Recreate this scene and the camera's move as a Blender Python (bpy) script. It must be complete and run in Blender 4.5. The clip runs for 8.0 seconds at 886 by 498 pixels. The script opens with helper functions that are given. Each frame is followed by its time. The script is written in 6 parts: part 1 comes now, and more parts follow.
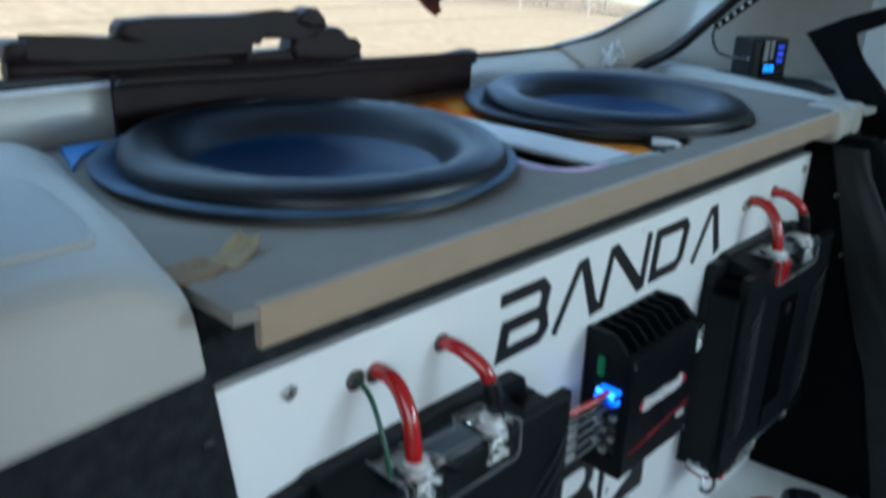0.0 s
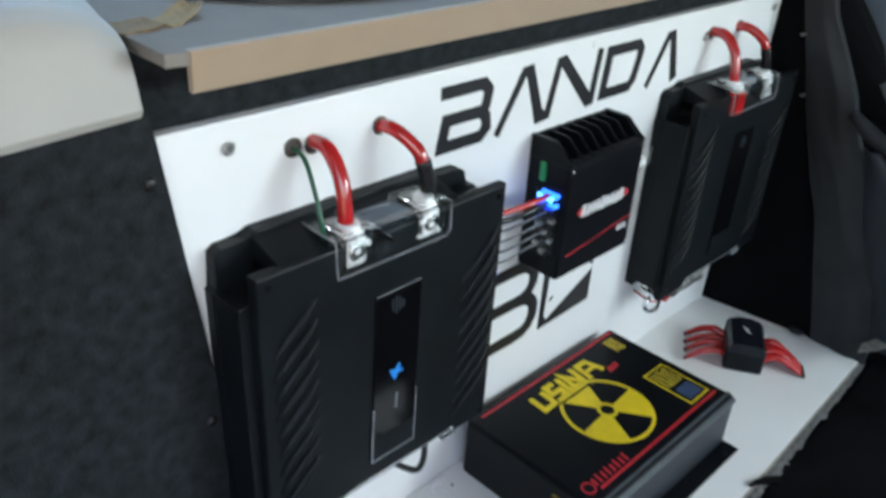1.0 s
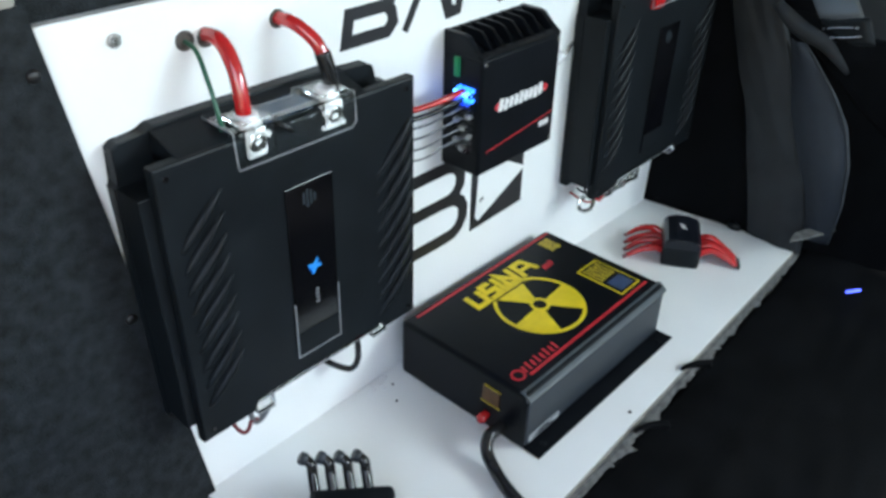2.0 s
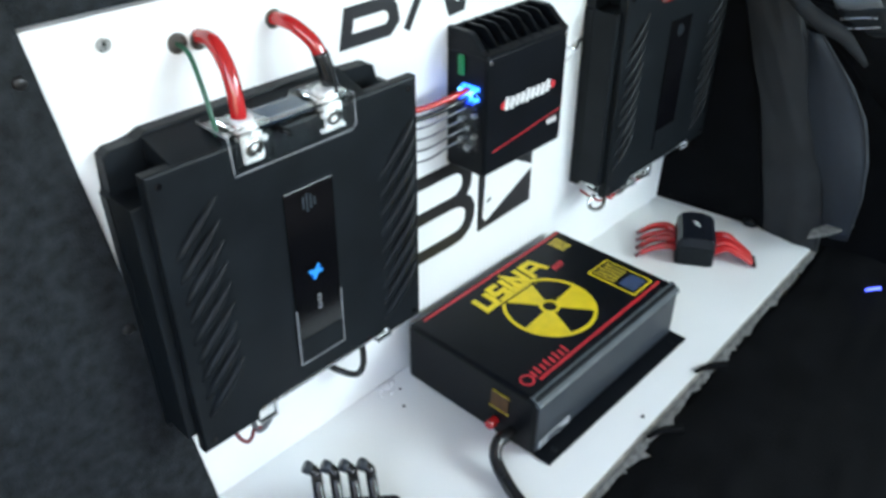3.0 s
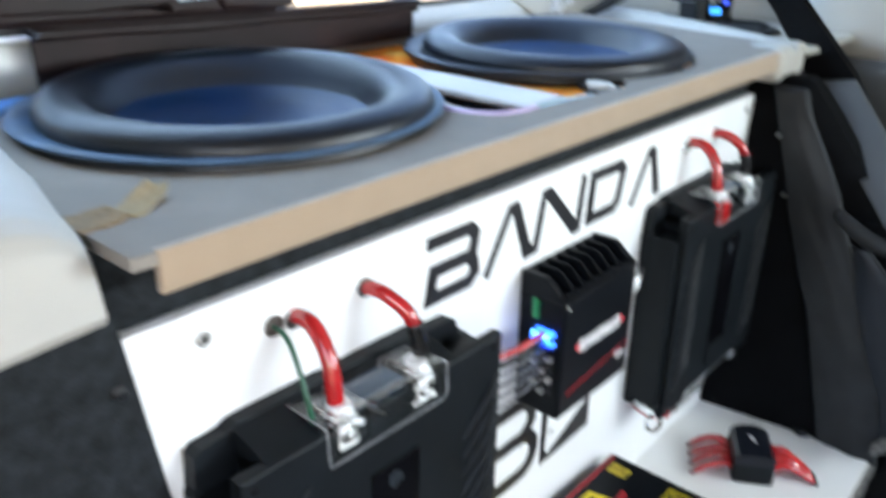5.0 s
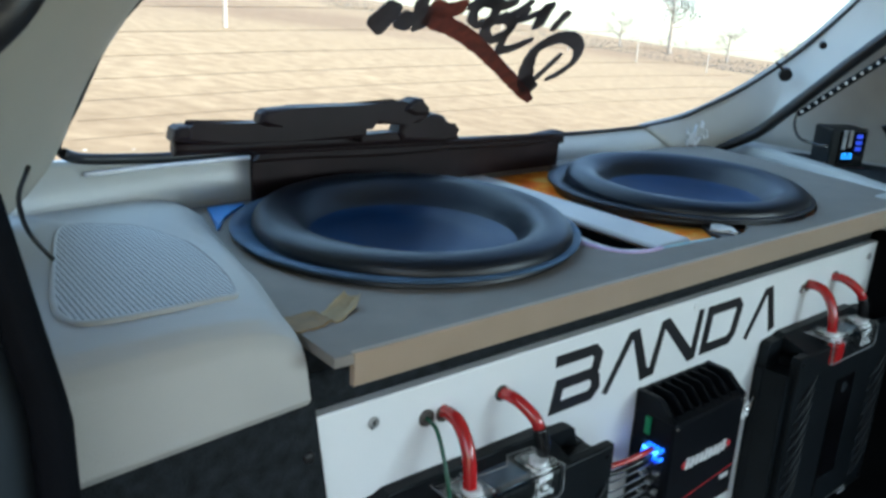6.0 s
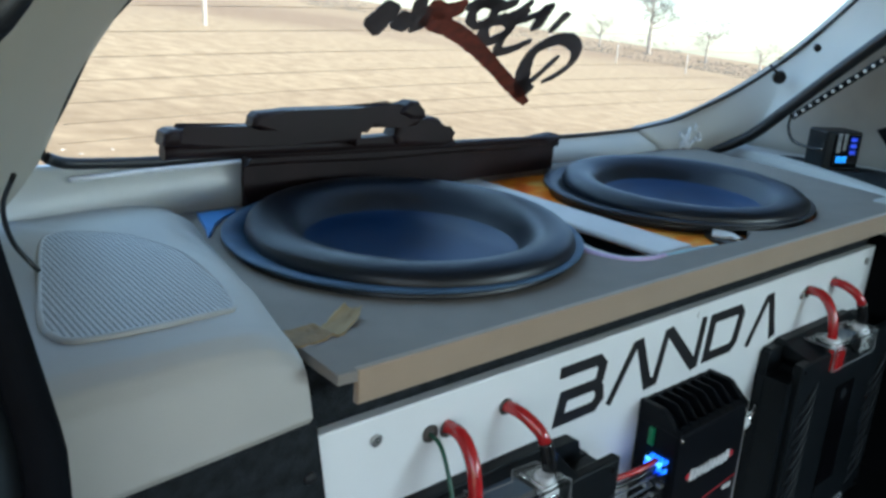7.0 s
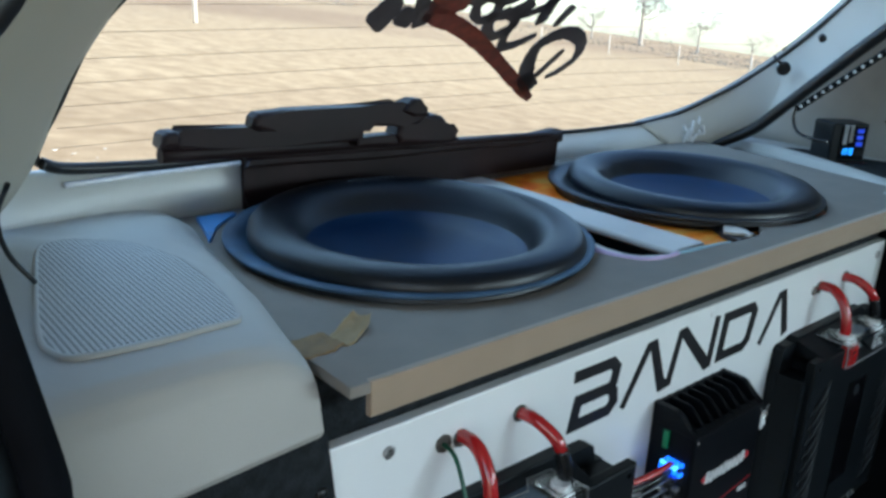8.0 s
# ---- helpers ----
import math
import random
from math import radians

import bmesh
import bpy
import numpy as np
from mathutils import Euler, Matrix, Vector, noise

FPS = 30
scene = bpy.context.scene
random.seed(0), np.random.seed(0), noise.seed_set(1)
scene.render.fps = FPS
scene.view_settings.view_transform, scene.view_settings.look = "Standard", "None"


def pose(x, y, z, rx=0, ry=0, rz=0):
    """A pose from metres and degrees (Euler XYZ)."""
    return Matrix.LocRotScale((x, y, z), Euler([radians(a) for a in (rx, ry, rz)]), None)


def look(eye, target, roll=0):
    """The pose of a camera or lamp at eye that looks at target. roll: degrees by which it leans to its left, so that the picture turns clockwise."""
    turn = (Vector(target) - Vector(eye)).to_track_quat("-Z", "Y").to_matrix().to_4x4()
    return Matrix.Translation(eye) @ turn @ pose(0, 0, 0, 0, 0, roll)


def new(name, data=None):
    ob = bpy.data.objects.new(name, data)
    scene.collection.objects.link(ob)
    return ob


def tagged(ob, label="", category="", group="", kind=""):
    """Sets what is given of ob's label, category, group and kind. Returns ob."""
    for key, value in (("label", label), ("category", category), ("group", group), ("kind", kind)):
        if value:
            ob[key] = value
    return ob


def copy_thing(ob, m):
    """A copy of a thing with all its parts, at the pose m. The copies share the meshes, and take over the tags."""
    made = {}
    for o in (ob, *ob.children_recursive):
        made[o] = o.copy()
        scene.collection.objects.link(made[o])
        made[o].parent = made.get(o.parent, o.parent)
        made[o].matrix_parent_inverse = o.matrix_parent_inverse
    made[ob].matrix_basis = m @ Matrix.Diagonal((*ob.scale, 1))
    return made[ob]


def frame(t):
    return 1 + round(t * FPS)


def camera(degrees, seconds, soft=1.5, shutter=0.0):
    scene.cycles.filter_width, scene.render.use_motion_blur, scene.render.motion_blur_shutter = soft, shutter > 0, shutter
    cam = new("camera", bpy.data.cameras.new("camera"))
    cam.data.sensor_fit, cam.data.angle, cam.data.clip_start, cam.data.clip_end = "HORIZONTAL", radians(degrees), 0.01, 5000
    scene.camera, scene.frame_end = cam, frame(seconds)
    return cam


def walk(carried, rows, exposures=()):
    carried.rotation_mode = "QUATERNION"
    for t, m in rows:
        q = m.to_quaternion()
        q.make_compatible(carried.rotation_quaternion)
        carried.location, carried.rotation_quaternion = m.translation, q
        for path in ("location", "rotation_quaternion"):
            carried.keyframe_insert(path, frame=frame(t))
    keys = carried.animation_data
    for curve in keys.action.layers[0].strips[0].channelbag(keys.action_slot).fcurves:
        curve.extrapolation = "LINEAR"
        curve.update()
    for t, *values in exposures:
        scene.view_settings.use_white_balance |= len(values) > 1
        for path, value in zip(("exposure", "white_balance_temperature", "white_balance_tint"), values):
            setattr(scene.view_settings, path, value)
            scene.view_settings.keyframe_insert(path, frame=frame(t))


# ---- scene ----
cam = camera(57.5, 8.0, soft=3.0, shutter=0.5)
PATH = [
    (0, (-0.211, -0.388, 0.765), (1.156, 0.891, 0.061), 1.8),
    (0.5, (-0.215, -0.43, 0.733), (1.084, 0.789, -0.176), 4.4),
    (1, (-0.222, -0.488, 0.716), (1.046, 0.715, -0.256), 3.7),
    (1.5, (-0.217, -0.548, 0.698), (1.029, 0.617, -0.346), 2.1),
    (1.7, (-0.2114, -0.5579, 0.6893), (1.0389, 0.5833, -0.3757), 1.79),
    (2.8, (-0.1819, -0.5627, 0.6812), (1.0364, 0.555, -0.4441), 0.4),
    (3, (-0.179, -0.553, 0.681), (1.038, 0.589, -0.422), 0.2),
    (3.5, (-0.174, -0.513, 0.691), (1.04, 0.645, -0.398), 0.9),
    (4, (-0.164, -0.48, 0.717), (1.079, 0.664, -0.353), 1.4),
    (4.5, (-0.16, -0.439, 0.733), (1.204, 0.624, -0.272), 1.5),
    (5, (-0.183, -0.425, 0.755), (1.191, 0.79, -0.042), 0.7),
    (5.2, (-0.206, -0.435, 0.776), (1.079, 0.906, 0.034), 1.3),
    (6.3, (-0.2818, -0.5002, 0.8361), (0.9173, 0.9817, 0.2315), 2.93),
    (6.5, (-0.28, -0.479, 0.831), (0.939, 0.982, 0.216), 3.4),
    (7, (-0.274, -0.46, 0.831), (0.963, 0.988, 0.222), 3.3),
    (7.5, (-0.274, -0.445, 0.83), (0.975, 0.994, 0.22), 3.5),
    (8, (-0.269, -0.433, 0.831), (0.976, 1.003, 0.209), 2.6),
]
EXPOSURE = [(t, stops, kelvin, tint) for t, stops, kelvin, tint in (
    (0.0, 1.42, 5800, 4), (0.5, 1.84, 6550, 11), (1.0, 2.12, 6600, 11), (1.5, 2.22, 6450, 8), (2.2, 2.5, 6500, 9), (4.0, 2.75, 6550, 9), (4.5, 2.58, 6550, 13),
    (5.0, 2.68, 6750, 15), (5.4, 2.1, 6350, 7), (6.3, 1.4, 6050, 5), (8.0, 1.35, 6000, 5))]
walk(cam, [(t, look(eye, target, roll)) for t, eye, target, roll in PATH], EXPOSURE)


# ---- light, sky, exposure ----
world = bpy.data.worlds.new("sky")
scene.world = world
world.use_nodes = True
wn = world.node_tree
sky = wn.nodes.new("ShaderNodeTexSky")
sky.sky_type, sky.sun_disc = "NISHITA", False
sky.sun_elevation, sky.sun_rotation = radians(33), radians(166)
sky.dust_density, sky.ozone_density = 0.8, 2.5
wtc = wn.nodes.new("ShaderNodeTexCoord")
wmap = wn.nodes.new("ShaderNodeMapping")
wmap.inputs["Rotation"].default_value = (radians(-2.4), radians(-5.2), 0)
wn.links.new(wtc.outputs["Generated"], wmap.inputs["Vector"])
wn.links.new(wmap.outputs["Vector"], sky.inputs["Vector"])
wn.links.new(sky.outputs["Color"], wn.nodes["Background"].inputs["Color"])
wn.nodes["Background"].inputs["Strength"].default_value = 0.15

sun = new("sun", bpy.data.lights.new("sun", "SUN"))
sun.data.energy, sun.data.angle, sun.data.color = 3.0, radians(0.5), (1.0, 0.93, 0.82)
sun.matrix_world = look((0.6, -2.4, 1.6), (0, 0, 0))


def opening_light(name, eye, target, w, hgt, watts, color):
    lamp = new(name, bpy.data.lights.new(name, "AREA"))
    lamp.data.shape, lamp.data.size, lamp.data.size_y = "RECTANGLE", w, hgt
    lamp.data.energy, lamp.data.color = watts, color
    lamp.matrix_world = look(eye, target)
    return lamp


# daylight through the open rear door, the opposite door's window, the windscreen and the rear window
opening_light("door_daylight", (-0.43, -0.72, 0.70), (0.6, -0.30, 0.36), 0.95, 0.50, 0.46, (1.0, 0.91, 0.78))
opening_light("side_window_daylight", (1.27, -1.50, 0.79), (0.28, 0.0, 0.30), 0.74, 0.34, 4.7, (0.75, 0.935, 1.0))
opening_light("windscreen_daylight", (0.66, -1.93, 0.78), (0.68, 0.0, 0.42), 0.70, 0.40, 0.45, (0.78, 0.95, 1.0))
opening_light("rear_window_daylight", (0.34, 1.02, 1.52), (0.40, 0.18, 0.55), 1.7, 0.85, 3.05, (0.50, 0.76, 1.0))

# ---- helpers ----
ORIGIN = {}


def link_nodes(nt, *pairs):
    for a, b in pairs:
        nt.links.new(a, b)


def mat(name, color, rough=0.5, metal=0.0, var=0.15, scale=14.0, bump=0.1, bscale=350.0, coat=0.0, spec=0.5, detail=6.0, stain=None):
    """A surface with variation at two scales: broad blotches in colour and gloss, fine grain in relief."""
    m = bpy.data.materials.new(name)
    m.use_nodes = True
    nt = m.node_tree
    b = nt.nodes["Principled BSDF"]
    tc = nt.nodes.new("ShaderNodeTexCoord")
    n1, n2 = nt.nodes.new("ShaderNodeTexNoise"), nt.nodes.new("ShaderNodeTexNoise")
    n1.inputs["Scale"].default_value, n1.inputs["Detail"].default_value = scale, detail
    n2.inputs["Scale"].default_value, n2.inputs["Detail"].default_value = bscale, 3.0
    ramp = nt.nodes.new("ShaderNodeValToRGB")
    lo = [max(0.0, c * (1 - var)) for c in color]
    hi = [min(1.0, c * (1 + var)) for c in (stain or color)]
    ramp.color_ramp.elements[0].position, ramp.color_ramp.elements[1].position = 0.3, 0.7
    ramp.color_ramp.elements[0].color, ramp.color_ramp.elements[1].color = (*lo, 1), (*hi, 1)
    mr = nt.nodes.new("ShaderNodeMapRange")
    mr.inputs["To Min"].default_value, mr.inputs["To Max"].default_value = max(0.02, rough * 0.85), min(1.0, rough * 1.15)
    bp = nt.nodes.new("ShaderNodeBump")
    bp.inputs["Strength"].default_value, bp.inputs["Distance"].default_value = bump, 0.002
    link_nodes(nt, (tc.outputs["Object"], n1.inputs["Vector"]), (tc.outputs["Object"], n2.inputs["Vector"]),
               (n1.outputs["Fac"], ramp.inputs["Fac"]), (ramp.outputs["Color"], b.inputs["Base Color"]),
               (n1.outputs["Fac"], mr.inputs["Value"]), (mr.outputs["Result"], b.inputs["Roughness"]),
               (n2.outputs["Fac"], bp.inputs["Height"]), (bp.outputs["Normal"], b.inputs["Normal"]))
    b.inputs["Metallic"].default_value = metal
    b.inputs["Coat Weight"].default_value = coat
    b.inputs["Specular IOR Level"].default_value = spec
    return m


def glow(name, color, power):
    m = bpy.data.materials.new(name)
    m.use_nodes = True
    b = m.node_tree.nodes["Principled BSDF"]
    b.inputs["Base Color"].default_value = (*color, 1)
    b.inputs["Emission Color"].default_value = (*color, 1)
    b.inputs["Emission Strength"].default_value = power
    return m


def clear(name, color=(1, 1, 1), rough=0.05, ior=1.45):
    m = bpy.data.materials.new(name)
    m.use_nodes = True
    b = m.node_tree.nodes["Principled BSDF"]
    b.inputs["Base Color"].default_value = (*color, 1)
    b.inputs["Transmission Weight"].default_value = 1.0
    b.inputs["Roughness"].default_value, b.inputs["IOR"].default_value = rough, ior
    return m


def thing(name, loc, label, category, group="", kind=""):
    e = new(name)
    e.empty_display_size = 0.02
    e.location = loc
    ORIGIN[e] = Vector(loc)
    return tagged(e, label, category, group, kind)


def finish(name, bm, material):
    bmesh.ops.recalc_face_normals(bm, faces=bm.faces)
    me = bpy.data.meshes.new(name)
    bm.to_mesh(me)
    bm.free()
    me.materials.append(material)
    return me


def part(name, bm, material, parent, label=""):
    """One mesh under a thing or a part; bm is given in the place's own metres."""
    o = ORIGIN[parent]
    bmesh.ops.translate(bm, verts=bm.verts, vec=-o)
    ob = new(name, finish(name, bm, material))
    ob.parent = parent
    ob.visible_shadow = material is not ACRYLIC
    ORIGIN[ob] = o
    return tagged(ob, label)


def solid(name, bm, material, label="", category="", group="", kind=""):
    """A thing of one mesh, its origin at the middle of its base."""
    lo = Vector([min(v.co[i] for v in bm.verts) for i in range(3)])
    hi = Vector([max(v.co[i] for v in bm.verts) for i in range(3)])
    o = Vector(((lo.x + hi.x) / 2, (lo.y + hi.y) / 2, lo.z))
    bmesh.ops.translate(bm, verts=bm.verts, vec=-o)
    ob = new(name, finish(name, bm, material))
    ob.location = o
    ORIGIN[ob] = o
    return tagged(ob, label, category, group, kind)


def box(x0, x1, y0, y1, z0, z1, bev=0.0, seg=2, bm=None):
    bm = bm or bmesh.new()
    m = Matrix.Translation(((x0 + x1) / 2, (y0 + y1) / 2, (z0 + z1) / 2)) @ Matrix.Diagonal((abs(x1 - x0), abs(y1 - y0), abs(z1 - z0), 1))
    vs = bmesh.ops.create_cube(bm, size=1, matrix=m)["verts"]
    if bev:
        es = list({e for v in vs for e in v.link_edges})
        bmesh.ops.bevel(bm, geom=es, offset=bev, segments=seg, affect="EDGES", profile=0.5)
    return bm


def turned(bm, place, deg, axis="Z"):
    """Turn all of bm about a point."""
    bmesh.ops.rotate(bm, verts=bm.verts, cent=place, matrix=Matrix.Rotation(radians(deg), 3, axis))
    return bm


def plate(points, d0, d1, plane="xz", bev=0.0, bm=None, seg=2):
    """A flat piece with a polygon outline, from depth d0 to d1. plane: the two axes of the outline."""
    bm = bm or bmesh.new()
    put = {"xz": lambda a, b, d: (a, d, b), "xy": lambda a, b, d: (a, b, d), "yz": lambda a, b, d: (d, a, b)}[plane]
    lower = [bm.verts.new(put(a, b, d0)) for a, b in points]
    upper = [bm.verts.new(put(a, b, d1)) for a, b in points]
    n = len(points)
    for i in range(n):
        bm.faces.new((lower[i], lower[(i + 1) % n], upper[(i + 1) % n], upper[i]))
    caps = [bm.faces.new(lower[::-1]), bm.faces.new(upper)]
    if bev:
        es = list({e for f in caps for e in f.edges})
        bmesh.ops.bevel(bm, geom=es, offset=bev, segments=seg, affect="EDGES", profile=0.5)
    bmesh.ops.triangulate(bm, faces=[f for f in bm.faces if len(f.verts) > 4])
    return bm


def stroke(line, width, d0, d1, plane="xz", closed=False, bm=None):
    """A band of even width along a polyline, with mitred corners. width may be a list."""
    p = [Vector(q) for q in line]
    n = len(p)
    ws = width if isinstance(width, (list, tuple)) else [width] * n
    a, b = [], []
    for i in range(n):
        prev = p[i - 1] if i or closed else None
        nxt = p[(i + 1) % n] if i < n - 1 or closed else None
        t0 = (p[i] - prev).normalized() if prev is not None else (nxt - p[i]).normalized()
        t1 = (nxt - p[i]).normalized() if nxt is not None else t0
        n0, n1 = Vector((-t0.y, t0.x)), Vector((-t1.y, t1.x))
        m = (n0 + n1)
        m = m.normalized() if m.length > 1e-6 else n0
        k = ws[i] / 2 / max(0.35, m.dot(n0))
        a.append(p[i] + m * k)
        b.append(p[i] - m * k)
    bm = bm or bmesh.new()
    put = {"xz": lambda q, d: (q.x, d, q.y), "xy": lambda q, d: (q.x, q.y, d)}[plane]
    va = [[bm.verts.new(put(q, d)) for q in a] for d in (d0, d1)]
    vb = [[bm.verts.new(put(q, d)) for q in b] for d in (d0, d1)]
    for i in range(n if closed else n - 1):
        j = (i + 1) % n
        bm.faces.new((va[0][i], va[0][j], vb[0][j], vb[0][i]))
        bm.faces.new((va[1][i], vb[1][i], vb[1][j], va[1][j]))
        bm.faces.new((va[0][i], va[1][i], va[1][j], va[0][j]))
        bm.faces.new((vb[0][i], vb[0][j], vb[1][j], vb[1][i]))
    if not closed:
        for i in (0, n - 1):
            bm.faces.new((va[0][i], vb[0][i], vb[1][i], va[1][i]))
    return bm


def smooth_line(points, steps=6, closed=False):
    p = [Vector(q) for q in points]
    out, n = [], len(p)
    for i in range(n if closed else n - 1):
        p1, p2 = p[i], p[(i + 1) % n]
        p0 = p[i - 1] if i or closed else p1 * 2 - p2
        p3 = p[(i + 2) % n] if i < n - 2 or closed else p2 * 2 - p1
        for s in range(steps):
            t = s / steps
            out.append(0.5 * (2 * p1 + (p2 - p0) * t + (2 * p0 - 5 * p1 + 4 * p2 - p3) * t * t + (3 * p1 - p0 - 3 * p2 + p3) * t ** 3))
    if not closed:
        out.append(p[-1])
    return out


def tube(points, r, seg=10, steps=6, flat=1.0, up=(0, 0, 1), closed=False, bm=None):
    """A round or flattened cord through points; r may be a function of 0..1."""
    bm = bm or bmesh.new()
    line = smooth_line(points, steps, closed)
    n = len(line)
    rings = []
    side = None
    for i, c in enumerate(line):
        t = (line[(i + 1) % n] - line[i - 1] if closed or 0 < i < n - 1 else (line[1] - line[0] if i == 0 else line[-1] - line[-2])).normalized()
        if side is None:
            side = t.cross(Vector(up))
            side = side.normalized() if side.length > 1e-4 else t.orthogonal().normalized()
        side = (side - t * side.dot(t)).normalized()
        other = t.cross(side)
        rad = r(i / (n - 1)) if callable(r) else r
        rings.append([bm.verts.new(c + (side * math.cos(k * math.tau / seg) * flat + other * math.sin(k * math.tau / seg)) * rad) for k in range(seg)])
    for i in range(n if closed else n - 1):
        a, b = rings[i], rings[(i + 1) % n]
        for k in range(seg):
            bm.faces.new((a[k], a[(k + 1) % seg], b[(k + 1) % seg], b[k])).smooth = True
    if not closed:
        bm.faces.new(rings[0][::-1])
        bm.faces.new(rings[-1])
    return bm


def lathe(profile, centre, seg=72, bm=None, close=False):
    """Turn (radius, height) pairs about an upright axis."""
    bm = bm or bmesh.new()
    rings = []
    for r, z in profile:
        if r < 1e-5:
            rings.append([bm.verts.new((centre[0], centre[1], z))])
        else:
            rings.append([bm.verts.new((centre[0] + r * math.cos(k * math.tau / seg), centre[1] + r * math.sin(k * math.tau / seg), z)) for k in range(seg)])
    pairs = list(zip(rings, rings[1:])) + ([(rings[-1], rings[0])] if close else [])
    for a, b in pairs:
        for k in range(seg):
            j = (k + 1) % seg
            if len(a) == 1:
                f = bm.faces.new((a[0], b[k], b[j]))
            elif len(b) == 1:
                f = bm.faces.new((a[k], a[j], b[0]))
            else:
                f = bm.faces.new((a[k], a[j], b[j], b[k]))
            f.smooth = True
    return bm


def sheet(fn, nu, nv, back, bm=None):
    """A curved surface fn(u, v) over 0..1, given thickness towards back."""
    bm = bm or bmesh.new()
    back = Vector(back)
    g = [[bm.verts.new(fn(i / nu, j / nv)) for j in range(nv + 1)] for i in range(nu + 1)]
    h = [[bm.verts.new(v.co + back) for v in row] for row in g]
    for i in range(nu):
        for j in range(nv):
            bm.faces.new((g[i][j], g[i + 1][j], g[i + 1][j + 1], g[i][j + 1])).smooth = True
            bm.faces.new((h[i][j], h[i][j + 1], h[i + 1][j + 1], h[i + 1][j])).smooth = True
    rim = [(i, 0) for i in range(nu)] + [(nu, j) for j in range(nv)] + [(i, nv) for i in range(nu, 0, -1)] + [(0, j) for j in range(nv, 0, -1)]
    for (a, b), (c, d) in zip(rim, rim[1:] + rim[:1]):
        bm.faces.new((g[a][b], g[c][d], h[c][d], h[a][b]))
    return bm


def rod(a, b, r, seg=14, bm=None):
    """A straight round rod with flat, slightly rounded ends."""
    a, b = Vector(a), Vector(b)
    d = (b - a).normalized()
    s = d.orthogonal().normalized()
    o = d.cross(s)
    bm = bm or bmesh.new()
    rings = []
    for c, k in ((a, 0.86), (a + d * r * 0.15, 1.0), (b - d * r * 0.15, 1.0), (b, 0.86)):
        rings.append([bm.verts.new(c + (s * math.cos(i * math.tau / seg) + o * math.sin(i * math.tau / seg)) * r * k) for i in range(seg)])
    for p, q in zip(rings, rings[1:]):
        for i in range(seg):
            bm.faces.new((p[i], p[(i + 1) % seg], q[(i + 1) % seg], q[i])).smooth = True
    bm.faces.new(rings[0][::-1])
    bm.faces.new(rings[-1])
    return bm


def cut(ob, cutters):
    """Cut bmeshes out of a mesh object, for good."""
    for c in cutters:
        bmesh.ops.recalc_face_normals(c, faces=c.faces)
        me = bpy.data.meshes.new("cutter")
        c.to_mesh(me)
        c.free()
        tool = new("cutter", me)
        mod = ob.modifiers.new("cut", "BOOLEAN")
        mod.operation, mod.object, mod.solver = "DIFFERENCE", tool, "EXACT"
        dg = bpy.context.evaluated_depsgraph_get()
        done = bpy.data.meshes.new_from_object(ob.evaluated_get(dg))
        ob.modifiers.clear()
        old = ob.data
        ob.data = done
        bpy.data.meshes.remove(old)
        bpy.data.objects.remove(tool)
        bpy.data.meshes.remove(me)


def ramp(table, z):
    for (z0, a), (z1, b) in zip(table, table[1:]):
        if z <= z1:
            return a + (b - a) * max(0.0, (z - z0) / (z1 - z0))
    return table[-1][1]


# ---- materials ----
WHITE_BOARD = mat("white painted board", (0.80, 0.81, 0.80), 0.38, var=0.03, scale=6, bump=0.03, bscale=180)
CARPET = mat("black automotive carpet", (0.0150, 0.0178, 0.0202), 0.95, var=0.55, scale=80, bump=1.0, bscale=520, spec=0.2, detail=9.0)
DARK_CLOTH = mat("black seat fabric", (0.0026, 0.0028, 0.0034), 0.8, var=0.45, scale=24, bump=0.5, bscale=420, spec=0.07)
LEATHERETTE = mat("dark grey leatherette", (0.025, 0.027, 0.0295), 0.6, var=0.3, scale=18, bump=0.25, bscale=500, spec=0.22)
TAN_FELT = mat("tan felt backing", (0.33, 0.25, 0.145), 0.95, var=0.12, scale=60, bump=0.3, bscale=1200, spec=0.15)
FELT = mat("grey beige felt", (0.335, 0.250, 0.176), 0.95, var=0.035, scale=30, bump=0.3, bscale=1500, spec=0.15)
# same felt seen from above: the sky's cooler tone put into the colour
FELT_TOP = mat("grey beige felt with sky-cooled top colour", (0.235, 0.213, 0.188), 0.95, var=0.05, scale=30, bump=0.35, bscale=1500, spec=0.15)
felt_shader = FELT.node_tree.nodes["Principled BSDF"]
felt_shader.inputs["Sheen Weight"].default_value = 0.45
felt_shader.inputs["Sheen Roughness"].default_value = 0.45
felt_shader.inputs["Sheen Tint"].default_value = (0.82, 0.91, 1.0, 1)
BARE_WOOD = mat("bare fibreboard", (0.21, 0.135, 0.062), 0.85, var=0.2, scale=60, bump=0.3, bscale=600)
TRIM_BEIGE = mat("light beige moulded plastic", (0.40, 0.365, 0.29), 0.6, var=0.05, scale=9, bump=0.15, bscale=900)
TRIM = mat("light grey moulded plastic", (0.385, 0.374, 0.340), 0.55, var=0.05, scale=9, bump=0.18, bscale=900)
SILL = mat("pale grey gloss plastic", (0.53, 0.54, 0.51), 0.36, var=0.05, scale=9, bump=0.06, bscale=700)
GATE_TRIM = mat("pale grey tailgate plastic", (0.455, 0.445, 0.410), 0.5, var=0.05, scale=9, bump=0.12, bscale=900)
JAMB = mat("dark blue grey painted steel", (0.026, 0.034, 0.042), 0.4, var=0.2, scale=8, bump=0.05)
TRIM_DARK = mat("greige headliner", (0.38, 0.36, 0.32), 0.85, var=0.06, scale=20, bump=0.3, bscale=900)
